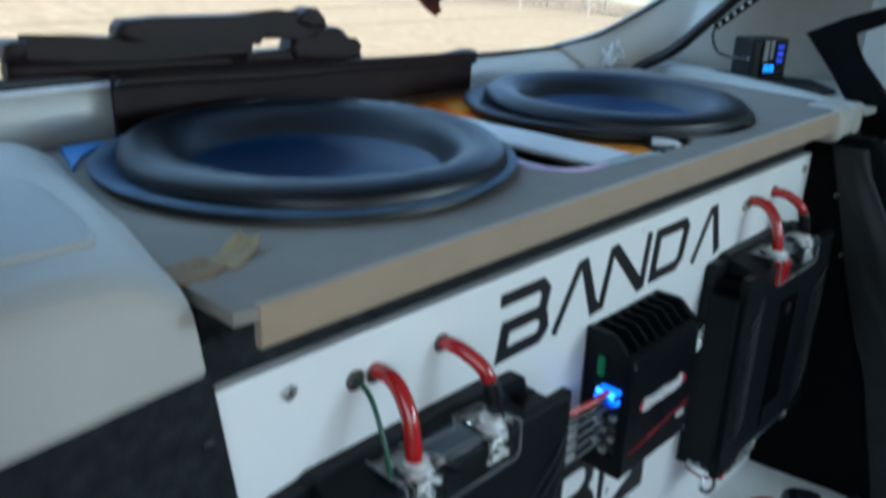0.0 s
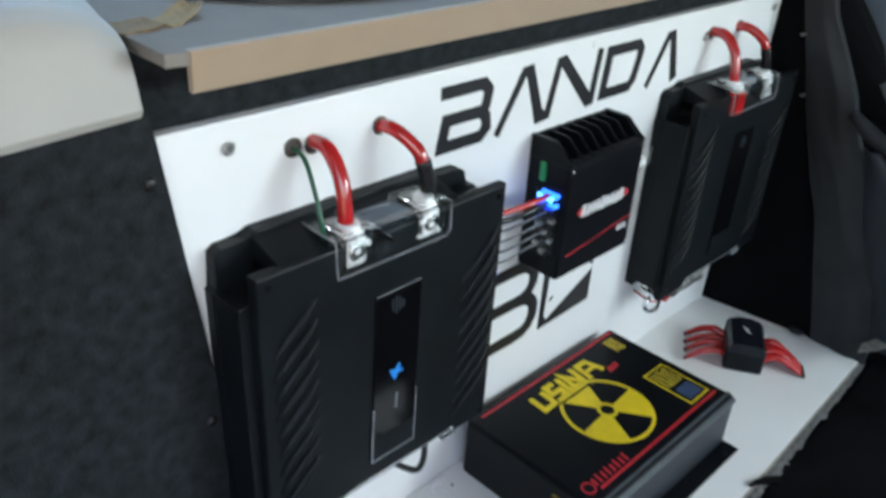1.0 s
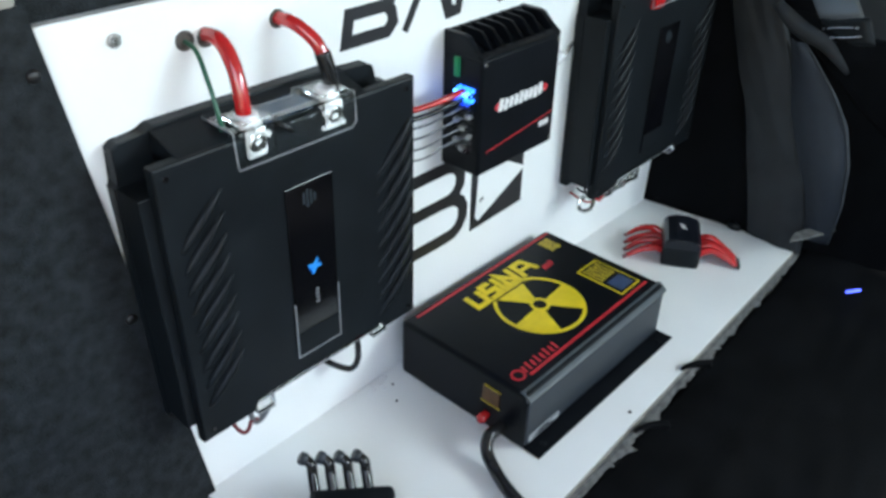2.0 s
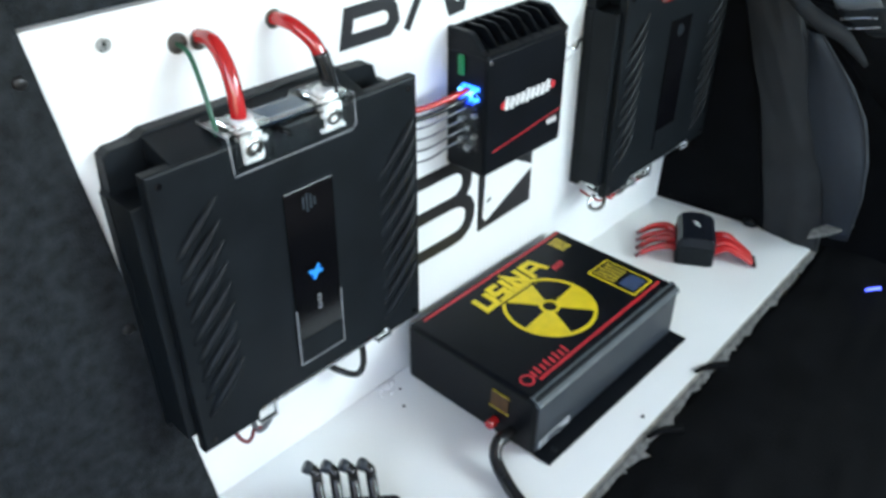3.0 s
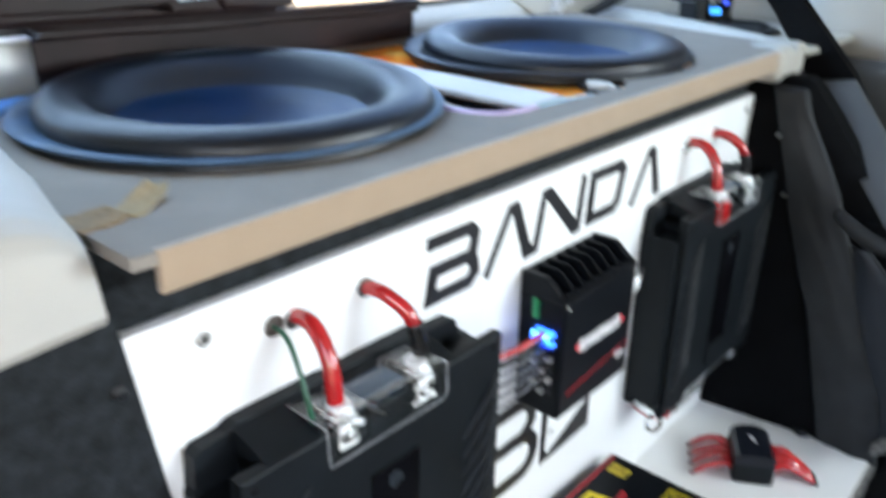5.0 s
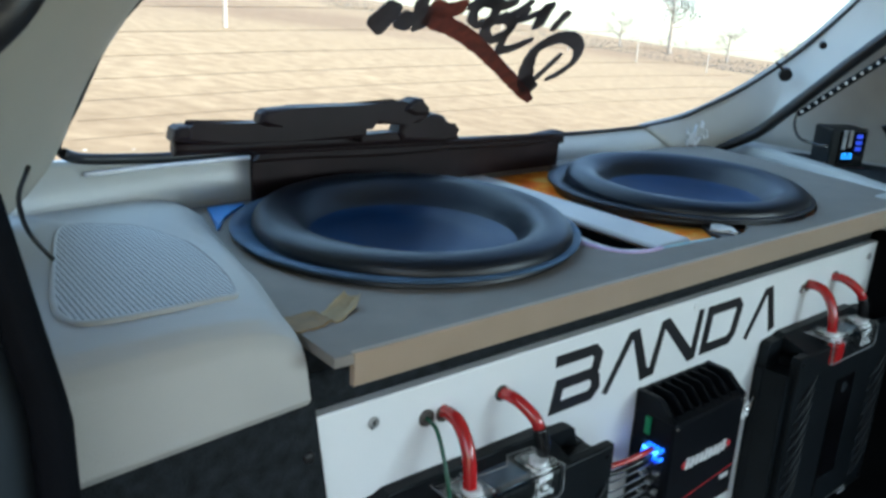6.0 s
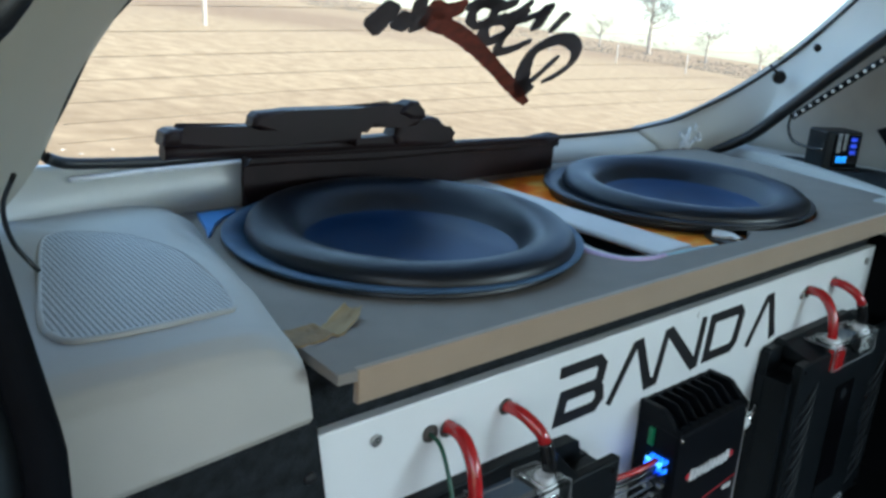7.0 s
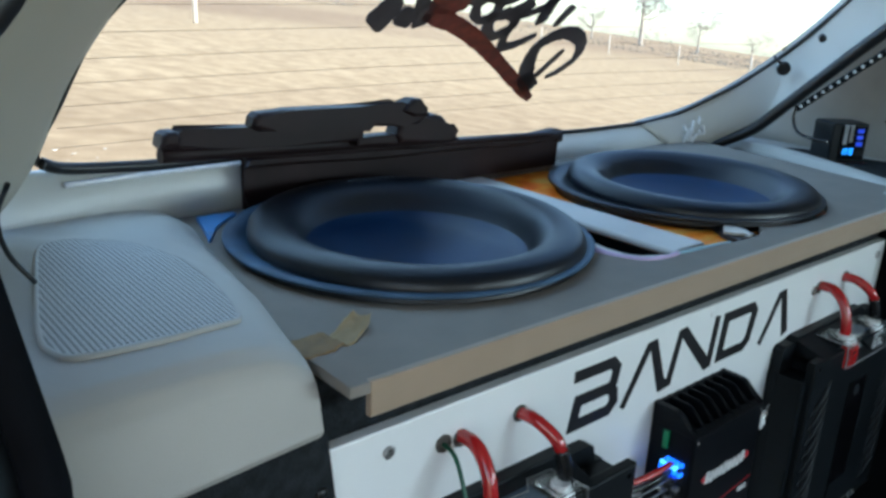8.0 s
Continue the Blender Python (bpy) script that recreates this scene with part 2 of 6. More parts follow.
RUBBER = mat("black rubber", (0.008, 0.008, 0.009), 0.40, var=0.3, scale=25, bump=0.06, bscale=400)
# cone and surround: blue sky reflection put into near-black base colours
CONE = mat("pressed paper cone with sky blue in its colour", (0.0015, 0.018, 0.058), 0.36, var=0.3, scale=12, bump=0.10, bscale=300, spec=0.35)
SURROUND = mat("black moulded rubber with sky blue in its colour", (0.0014, 0.0036, 0.0078), 0.40, var=0.3, scale=18, bump=0.02, bscale=400, spec=0.48)
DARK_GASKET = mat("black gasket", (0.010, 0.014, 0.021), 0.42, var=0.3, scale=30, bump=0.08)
# the ring's sky reflection is put into this bluer, lighter colour
SKY_GASKET = mat("black gasket with sky reflection in its colour", (0.044, 0.086, 0.145), 0.50, var=0.3, scale=30, bump=0.08, spec=0.3)
BLACK_PLASTIC = mat("black moulded plastic", (0.0068, 0.0088, 0.0108), 0.42, var=0.25, scale=22, bump=0.12, bscale=700, spec=0.16)
FADED_PLASTIC = mat("faded black plastic", (0.0175, 0.0102, 0.0108), 0.48, var=0.3, scale=14, bump=0.2, bscale=500, spec=0.20)
BLACK_METAL = mat("black coated aluminium", (0.0038, 0.0048, 0.0068), 0.36, metal=0.0, var=0.25, scale=18, bump=0.05, bscale=600, spec=0.15)
# lighter steel that paints the highlight along the supply's fold
LIT_STEEL_EDGE = mat("blue grey steel with edge highlight in the colour", (0.055, 0.066, 0.074), 0.38, metal=0.0, var=0.25, scale=30, bump=0.06)
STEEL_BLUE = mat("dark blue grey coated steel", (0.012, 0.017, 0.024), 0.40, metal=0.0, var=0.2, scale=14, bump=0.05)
FUSE_LID = mat("satin blue black plastic", (0.0075, 0.0095, 0.0150), 0.30, var=0.25, scale=20, bump=0.05, spec=0.3)
GLOSS_BLACK = mat("gloss black acrylic", (0.003, 0.003, 0.004), 0.12, var=0.2, scale=10, bump=0.0, spec=0.35)
INK = mat("black vinyl film", (0.010, 0.010, 0.012), 0.42, var=0.2, scale=20, bump=0.02)
RED_CABLE = mat("red cable sheath", (0.44, 0.014, 0.016), 0.20, var=0.15, scale=30, bump=0.05, coat=0.8)
BLACK_CABLE = mat("black cable sheath", (0.012, 0.012, 0.013), 0.2, var=0.2, scale=30, bump=0.04)
DARK_RED = mat("dark red wire sheath", (0.13, 0.010, 0.016), 0.35, var=0.2, scale=40, bump=0.04)
GREEN_WIRE = mat("green wire sheath", (0.010, 0.085, 0.045), 0.35, var=0.15, scale=30, bump=0.04)
GREY_WIRE = mat("grey speaker wire", (0.12, 0.125, 0.135), 0.35, var=0.2, scale=60, bump=0.04)
CHROME = mat("plated brass", (0.75, 0.75, 0.74), 0.18, metal=1.0, var=0.1, scale=60, bump=0.1)
PLATED = mat("bright plated clear-cased terminal", (0.70, 0.71, 0.72), 0.2, metal=0.1, var=0.25, scale=160, bump=0.5, bscale=260)
ACRYLIC = clear("clear acrylic", (0.97, 0.98, 0.98), 0.06, 1.46)
HOLE_RIM = mat("worn brown-grey hole rim", (0.07, 0.06, 0.052), 0.8, var=0.4, scale=120, bump=0.4)
SCREW_HEAD = mat("bare screw head", (0.48, 0.48, 0.47), 0.28, metal=0.85, var=0.2, scale=200, bump=0.1)
EDGE_WHITE = mat("pale cut acrylic edge", (0.20, 0.21, 0.22), 0.3, var=0.3, scale=80, bump=0.05)
YELLOW = mat("yellow print", (0.74, 0.56, 0.015), 0.45, var=0.10, scale=60, bump=0.02)
RED_PRINT = mat("red print", (0.50, 0.020, 0.030), 0.45, var=0.12, scale=60, bump=0.02)
WHITE_PRINT = mat("white print", (0.66, 0.66, 0.66), 0.45, var=0.08, scale=80, bump=0.02)
AMBER_PRINT = mat("dull amber print", (0.070, 0.030, 0.006), 0.5, var=0.4, scale=160, bump=0.02)
PALE_PAPER = mat("grey white paper sticker", (0.36, 0.37, 0.38), 0.6, var=0.2, scale=90, bump=0.02)
OLIVE_PRINT = mat("dull gold print", (0.16, 0.115, 0.010), 0.5, var=0.7, scale=300, bump=0.02, stain=(0.36, 0.27, 0.02))
BLUE_PRINT = mat("dull blue print", (0.035, 0.06, 0.13), 0.5, var=0.2, scale=60, bump=0.02)
GREEN_PLUG = mat("green plug", (0.012, 0.22, 0.08), 0.4, var=0.1, scale=60, bump=0.03)
WHITE_PAINT = mat("off-white painted brace", (0.62, 0.59, 0.54), 0.5, var=0.08, scale=12, bump=0.08)
CYAN_PAINT = mat("bright blue paint", (0.05, 0.25, 0.62), 0.35, var=0.15, scale=30, bump=0.05)
PALE_CYAN = mat("pale cyan paint", (0.34, 0.54, 0.62), 0.45, var=0.12, scale=40, bump=0.05)
LILAC = mat("lilac paint edge", (0.55, 0.42, 0.60), 0.5, var=0.12, scale=40, bump=0.05)
FRAY = mat("grey frayed felt", (0.12, 0.118, 0.115), 0.95, var=0.35, scale=120, bump=0.8, bscale=900, spec=0.1)
PLY_EDGE = mat("raw board edge", (0.26, 0.24, 0.21), 0.85, var=0.3, scale=90, bump=0.4, bscale=500)
DOOR_GREY = mat("dark grey moulded door plastic", (0.065, 0.068, 0.070), 0.55, var=0.1, scale=12, bump=0.15, bscale=800)
BELT = mat("blue grey woven belt", (0.013, 0.018, 0.027), 0.6, var=0.2, scale=120, bump=0.5, bscale=1200)
PILLAR = mat("matt black door rubber", (0.0035, 0.0042, 0.006), 0.8, var=0.3, scale=25, bump=0.1, bscale=400, spec=0.06)
SCRIBBLE = mat("black marker paint on glass", (0.062, 0.052, 0.054), 0.5, var=0.4, scale=40, bump=0.1)
RUST_PAINT = mat("dark red brushed paint on glass", (0.16, 0.035, 0.020), 0.6, var=0.45, scale=70, bump=0.2)
CHALK = mat("white chalky smear", (0.80, 0.80, 0.80), 0.8, var=0.1, scale=90, bump=0.2)
BLUE_GLOW = glow("blue light", (0.02, 0.16, 1.0), 0.75)
BLUE_CORE = glow("bright blue lamp core", (0.08, 0.38, 1.0), 1.2)
BLUE_DEEP = glow("deep blue light", (0.01, 0.06, 0.8), 0.16)
BLUE_DIM = glow("blue violet led", (0.06, 0.09, 0.9), 0.8)
BLUE_SOFT = glow("blue lit sign", (0.02, 0.22, 0.62), 0.085)
CYAN_GLOW = glow("cyan digits", (0.03, 0.30, 1.0), 1.0)
LED_WHITE = mat("unlit led lens", (0.75, 0.75, 0.72), 0.25, var=0.05, scale=90, bump=0.02)

GLASS = clear("window glass", (0.97, 0.98, 0.97), 0.0, 1.02)
HEATER = mat("brown heater print", (0.42, 0.30, 0.17), 0.6, var=0.2, scale=40, bump=0.0)


def flame_paint():
    """Painted top of the loudspeaker box: blue at one end, orange flames at the other."""
    m = mat("flame painted box top", (0.5, 0.2, 0.02), 0.35, var=0.2, scale=20, bump=0.04)
    nt = m.node_tree
    b = nt.nodes["Principled BSDF"]
    tc = nt.nodes.new("ShaderNodeTexCoord")
    sep = nt.nodes.new("ShaderNodeSeparateXYZ")
    nz = nt.nodes.new("ShaderNodeTexNoise")
    nz.inputs["Scale"].default_value, nz.inputs["Detail"].default_value, nz.inputs["Distortion"].default_value = 16.0, 3.0, 1.5
    fl = nt.nodes.new("ShaderNodeValToRGB")
    e = fl.color_ramp.elements
    e[0].position, e[0].color = 0.34, (0.78, 0.10, 0.006, 1)
    e[1].position, e[1].color = 0.66, (0.92, 0.46, 0.09, 1)
    mid = fl.color_ramp.elements.new(0.5)
    mid.color = (0.95, 0.27, 0.012, 1)
    side = nt.nodes.new("ShaderNodeMapRange")
    side.inputs["From Min"].default_value, side.inputs["From Max"].default_value = -0.20, -0.02
    mix = nt.nodes.new("ShaderNodeMix")
    mix.data_type = "RGBA"
    mix.inputs[6].default_value = (0.02, 0.14, 0.42, 1)
    link_nodes(nt, (tc.outputs["Object"], sep.inputs["Vector"]), (tc.outputs["Object"], nz.inputs["Vector"]), (nz.outputs["Fac"], fl.inputs["Fac"]),
               (sep.outputs["X"], side.inputs["Value"]), (side.outputs["Result"], mix.inputs[0]), (fl.outputs["Color"], mix.inputs[7]),
               (mix.outputs[2], b.inputs["Base Color"]))
    return m


def perforated():
    """Fine punched holes, about 3 mm apart, for the loudspeaker grille."""
    m = mat("punched grey plastic grille", (0.46, 0.455, 0.43), 0.55, var=0.05, scale=9, bump=0.0)
    nt = m.node_tree
    b = nt.nodes["Principled BSDF"]
    tc = nt.nodes.new("ShaderNodeTexCoord")
    vo = nt.nodes.new("ShaderNodeTexVoronoi")
    vo.voronoi_dimensions = "2D"
    vo.inputs["Scale"].default_value, vo.inputs["Randomness"].default_value = 250.0, 0.0
    hole = nt.nodes.new("ShaderNodeMapRange")
    hole.inputs["From Min"].default_value, hole.inputs["From Max"].default_value = 0.26, 0.36
    mix = nt.nodes.new("ShaderNodeMix")
    mix.data_type = "RGBA"
    mix.inputs[6].default_value = (0.05, 0.05, 0.05, 1)
    mix.inputs[7].default_value = (0.46, 0.455, 0.43, 1)
    bp = nt.nodes.new("ShaderNodeBump")
    bp.inputs["Strength"].default_value, bp.inputs["Distance"].default_value = 0.6, 0.001
    link_nodes(nt, (tc.outputs["Object"], vo.inputs["Vector"]), (vo.outputs["Distance"], hole.inputs["Value"]), (hole.outputs["Result"], mix.inputs[0]),
               (mix.outputs[2], b.inputs["Base Color"]), (hole.outputs["Result"], bp.inputs["Height"]), (bp.outputs["Normal"], b.inputs["Normal"]))
    return m


def field_grass():
    """Dry straw-coloured field with bare, browner stretches."""
    m = mat("dry grass field", (0.44, 0.35, 0.21), 0.95, var=0.18, scale=0.8, bump=0.5, bscale=9.0, detail=12)
    nt = m.node_tree
    b = nt.nodes["Principled BSDF"]
    tc = nt.nodes.new("ShaderNodeTexCoord")
    mp = nt.nodes.new("ShaderNodeMapping")
    mp.inputs["Scale"].default_value = (0.02, 0.03, 0.02)
    mp.inputs["Rotation"].default_value = (0, 0, radians(-35))
    n1, n2 = nt.nodes.new("ShaderNodeTexNoise"), nt.nodes.new("ShaderNodeTexNoise")
    n1.inputs["Scale"].default_value, n1.inputs["Detail"].default_value = 1.0, 8.0
    n2.inputs["Scale"].default_value, n2.inputs["Detail"].default_value = 3.4, 14.0
    r1, r2 = nt.nodes.new("ShaderNodeValToRGB"), nt.nodes.new("ShaderNodeValToRGB")
    r1.color_ramp.elements[0].position, r1.color_ramp.elements[1].position = 0.42, 0.58
    r1.color_ramp.elements[0].color, r1.color_ramp.elements[1].color = (0.53, 0.385, 0.22, 1), (0.39, 0.265, 0.15, 1)
    r2.color_ramp.elements[0].position, r2.color_ramp.elements[1].position = 0.35, 0.7
    r2.color_ramp.elements[0].color, r2.color_ramp.elements[1].color = (0.70, 0.665, 0.62, 1), (1, 1, 1, 1)
    mix = nt.nodes.new("ShaderNodeMix")
    mix.data_type, mix.blend_type = "RGBA", "MULTIPLY"
    mix.inputs[0].default_value = 1.0
    link_nodes(nt, (tc.outputs["Object"], mp.inputs["Vector"]), (mp.outputs["Vector"], n1.inputs["Vector"]), (tc.outputs["Object"], n2.inputs["Vector"]),
               (n1.outputs["Fac"], r1.inputs["Fac"]), (n2.outputs["Fac"], r2.inputs["Fac"]), (r1.outputs["Color"], mix.inputs[6]), (r2.outputs["Color"], mix.inputs[7]),
               (mix.outputs[2], b.inputs["Base Color"]))
    return m


FLAME, PUNCHED, FIELD = flame_paint(), perforated(), field_grass()
# distance haze is put into the bark and leaf colours
HAZY_BARK = mat("bark paled for distance haze", (0.42, 0.38, 0.33), 0.9, var=0.3, scale=20, bump=0.5, bscale=60)
HAZY_LEAF = mat("leaves greyed for distance haze", (0.20, 0.195, 0.175), 0.8, var=0.4, scale=6, bump=0.1, bscale=60)
POST = mat("weathered white post", (0.60, 0.55, 0.48), 0.8, var=0.2, scale=20, bump=0.3, bscale=80)

# ---- outdoors ----
def ground_z(x, y):
    return -0.55 - 0.092 * (x - 0.5) + 0.042 * (y - 0.5)


def build_ground():
    bm = bmesh.new()
    ring = [0, 3, 6, 12, 25, 50, 100, 250, 700, 2500]
    prev = None
    for r in ring:
        if r == 0:
            prev = [bm.verts.new((0.5, 0.5, ground_z(0.5, 0.5)))]
            continue
        cur = []
        for k in range(64):
            a = k * math.tau / 64
            x, y = 0.5 + r * math.cos(a), 0.5 + r * math.sin(a)
            bumpy = 0.012 * r * noise.noise((x * 0.06, y * 0.06, 0)) if 8 < r < 300 else 0
            cur.append(bm.verts.new((x, y, ground_z(x, y) + bumpy * 0.25)))
        for k in range(64):
            j = (k + 1) % 64
            if len(prev) == 1:
                bm.faces.new((prev[0], cur[k], cur[j])).smooth = True
            else:
                bm.faces.new((prev[k], cur[k], cur[j], prev[j])).smooth = True
        prev = cur
    return solid("ground", bm, FIELD, "dry straw-coloured open field in full sun", "field", kind="structure")


build_ground()


def field_place(direction, metres):
    d = Vector(direction).normalized()
    x, y = -0.27 + d.x * metres, -0.43 + d.y * metres
    return Vector((x, y, ground_z(x, y)))


def tree(direction, metres, height, spread, seed, label):
    rnd = random.Random(seed)
    base = field_place(direction, metres)
    t = thing("tree", base, label, "tree", "trees on the far edge of the field")
    bm = bmesh.new()
    top = base + Vector((rnd.uniform(-0.3, 0.3), rnd.uniform(-0.3, 0.3), height * 0.7))
    tube([base - Vector((0, 0, 0.2)), base.lerp(top, 0.5) + Vector((rnd.uniform(-0.2, 0.2), 0, 0)), top], lambda s: height * (0.035 - 0.022 * s), 8, 5, bm=bm)
    tips = [top]
    for k in range(9):
        a, s = rnd.uniform(0, math.tau), rnd.uniform(0.35, 0.95)
        p = base.lerp(top, s)
        q = p + Vector((math.cos(a), math.sin(a), rnd.uniform(0.4, 1.0))) * spread * rnd.uniform(0.5, 1.0)
        tube([p, p.lerp(q, 0.5) + Vector((0, 0, -0.05 * height)), q], lambda u: height * (0.014 - 0.010 * u), 6, 4, bm=bm)
        tips.append(q)
    part("trunk", bm, HAZY_BARK, t)
    verts, faces = [], []
    for c in tips:
        for k in range(220):
            d = Vector((rnd.gauss(0, 1), rnd.gauss(0, 1), rnd.gauss(0, 0.7)))
            p = c + d * spread * 0.24
            n = Vector((rnd.gauss(0, 1), rnd.gauss(0, 1), rnd.gauss(0, 1))).normalized()
            s = n.orthogonal().normalized() * height * rnd.uniform(0.006, 0.014)
            o = n.cross(s)
            i = len(verts)
            verts += [p - s - base, p + o * 0.6 - base, p + s - base, p - o * 0.6 - base]
            faces.append((i, i + 1, i + 2, i + 3))
    me = bpy.data.meshes.new("crown")
    me.from_pydata([tuple(v) for v in verts], [], faces)
    me.materials.append(HAZY_LEAF)
    c = new("crown", me)
    c.parent = t
    ORIGIN[c] = ORIGIN[t]


tree((0.805, 0.593, 0), 140, 12.0, 3.4, 3, "sparse tall tree with a bare trunk, hazy")
tree((0.842, 0.540, 0), 145, 7.0, 3.0, 4, "low bushy tree at the field's far edge, hazy")
tree((0.872, 0.489, 0), 135, 4.8, 2.9, 5, "small dark shrub-like tree by the fence, hazy")
tree((0.770, 0.638, 0), 150, 6.4, 2.8, 6, "thin leafy tree at the field's far edge, hazy")
tree((0.905, 0.425, 0), 140, 7.6, 3.6, 8, "round bushy tree at the field's far edge, hazy")


def far_hedge():
    rnd = random.Random(11)
    verts, faces = [], []
    for k in range(11000):
        s = rnd.random()
        ang = radians(-2 + 62 * s)
        dist = 90 + 14 * math.sin(s * 9) + rnd.uniform(-3, 3)
        c = field_place((math.cos(ang), math.sin(ang), 0), dist) + Vector((0, 0, rnd.random() ** 1.3 * (1.1 + 2.6 * max(0.0, math.sin(s * 43) + 0.5 * math.sin(s * 97)) ** 1.5)))
        n = Vector((rnd.gauss(0, 1), rnd.gauss(0, 1), rnd.gauss(0, 1))).normalized()
        a = n.orthogonal().normalized() * rnd.uniform(0.03, 0.10)
        o = n.cross(a) * 0.6
        i = len(verts)
        verts += [c - a, c + o, c + a, c - o]
        faces.append((i, i + 1, i + 2, i + 3))
    me = bpy.data.meshes.new("hedgerow")
    me.from_pydata([tuple(v) for v in verts], [], faces)
    me.materials.append(HAZY_LEAF)
    tagged(new("hedgerow", me), "low scrub along the field's far edge, haze in its colour", "shrubs", kind="stuff")


far_hedge()


def litter():
    """Small crumpled scraps lying in the stubble behind the car."""
    rnd = random.Random(31)
    bm = bmesh.new()
    for k in range(22):
        x, y = rnd.uniform(0.85, 1.70), rnd.uniform(4.6, 5.7)
        r = rnd.uniform(0.004, 0.013)
        ball = bmesh.ops.create_icosphere(bm, subdivisions=1, radius=1.0)["verts"]
        for v in ball:
            w = 1 + 0.7 * noise.noise(v.co * 1.7 + Vector((k * 3.1, 0, 0)))
            v.co = Vector((x + v.co.x * r * w * 1.5, y + v.co.y * r * w, ground_z(x, y) + r * 0.4 + v.co.z * r * 0.6 * w))
    return solid("litter", bm, POST, "small white scraps of litter in the dry field", "litter", kind="stuff")


litter()


def fence_post(direction, metres, height, r, label):
    b = field_place(direction, metres)
    bm = rod(b - Vector((0, 0, 0.3)), b + Vector((0, 0, height)), r, 10)
    return solid("fence_post", bm, POST, label, "post", "posts in the field")


fence_post((0.403, 0.914, 0), 24, 2.4, 0.06, "single pale post standing in the dry field")
for k in range(8):
    a = radians(20 + 4.6 * k)
    fence_post((math.cos(a), math.sin(a), 0), 58, 1.2, 0.045, "thin weathered fence post at the field's edge")

# ---- car body: plain closing walls ----
def wall_with_hole(name, axis, at, thick, lo, hi, hole, material, label):
    """An upright wall on the plane axis = at, with one rectangular hole (a0, a1, z0, z1)."""
    (a0, z0), (a1, z1) = lo, hi
    bm = bmesh.new()
    def slab(p0, p1, q0, q1):
        if axis == "x":
            box(at, at + thick, p0, p1, q0, q1, bm=bm)
        else:
            box(p0, p1, at, at + thick, q0, q1, bm=bm)
    if hole:
        h0, h1, y0, y1 = hole
        slab(a0, h0, z0, z1)
        slab(h1, a1, z0, z1)
        slab(h0, h1, z0, y0)
        slab(h0, h1, y1, z1)
    else:
        slab(a0, a1, z0, z1)
    return solid(name, bm, material, label, "car wall", kind="structure")


wall_with_hole("wall_left", "x", -0.48, 0.05, (-2.0, -0.45), (0.02, 1.02), (-1.22, -0.22, 0.28, 0.97), TRIM_DARK, "greige side wall of the car with an open doorway")
wall_with_hole("wall_right", "x", 1.30, 0.05, (-2.0, -0.45), (0.02, 1.02), (-1.90, -1.10, 0.60, 0.96), TRIM_DARK, "greige inner side wall of the car with a door window")
for side, at in (("left", -0.48), ("right", 1.30)):
    solid("quarter_wall_" + side, plate([(0.02, -0.45), (0.50, -0.45), (0.50, 0.56), (0.44, 0.60), (0.02, 0.975)], at, at + 0.05, "yz"), TRIM_DARK, "greige inner quarter of the car body", "car wall", kind="structure")
wall_with_hole("wall_front", "y", -2.05, 0.05, (-0.48, -0.45), (1.35, 1.02), (-0.12, 1.02, 0.56, 0.97), DARK_CLOTH, "dark front end of the cabin with a windscreen opening")
solid("ceiling", box(-0.48, 1.35, -2.05, 0.055, 1.02, 1.07), TRIM_DARK, "greige fabric headliner of the car", "ceiling", kind="structure")
solid("cabin_floor", box(-0.43, 1.30, -2.0, 0.50, -0.50, -0.45), CARPET, "black carpeted cabin floor", "floor", kind="structure")
solid("wall_tail", box(-0.43, 1.30, 0.47, 0.50, -0.45, 0.60), TRIM_DARK, "plain inner face of the tailgate's lower half", "car wall", kind="structure")

# ---- rear window ----
def glass_y(z):
    return 0.44 - 1.0 * (z - 0.62)


EDGE = [(-0.059, 0.647), (-0.02, 0.641), (0.039, 0.637), (0.137, 0.636), (0.388, 0.626), (0.738, 0.610), (0.93, 0.609), (0.99, 0.613), (1.049, 0.624), (1.089, 0.644), (1.142, 0.677), (1.175, 0.715),
        (1.190, 0.755), (1.190, 0.826), (1.165, 0.90), (1.11, 0.95), (0.98, 0.975), (0.5, 0.985), (0.16, 0.982), (0.07, 0.955), (0.012, 0.89), (-0.012, 0.845), (-0.033, 0.808), (-0.047, 0.783), (-0.055, 0.746), (-0.0605, 0.716), (-0.069, 0.68), (-0.070, 0.657)]


def on_glass(x, z, lift=0.0):
    k = lift / math.hypot(1.0, 1.0)
    return Vector((x, glass_y(z) - k, z - 1.0 * k))


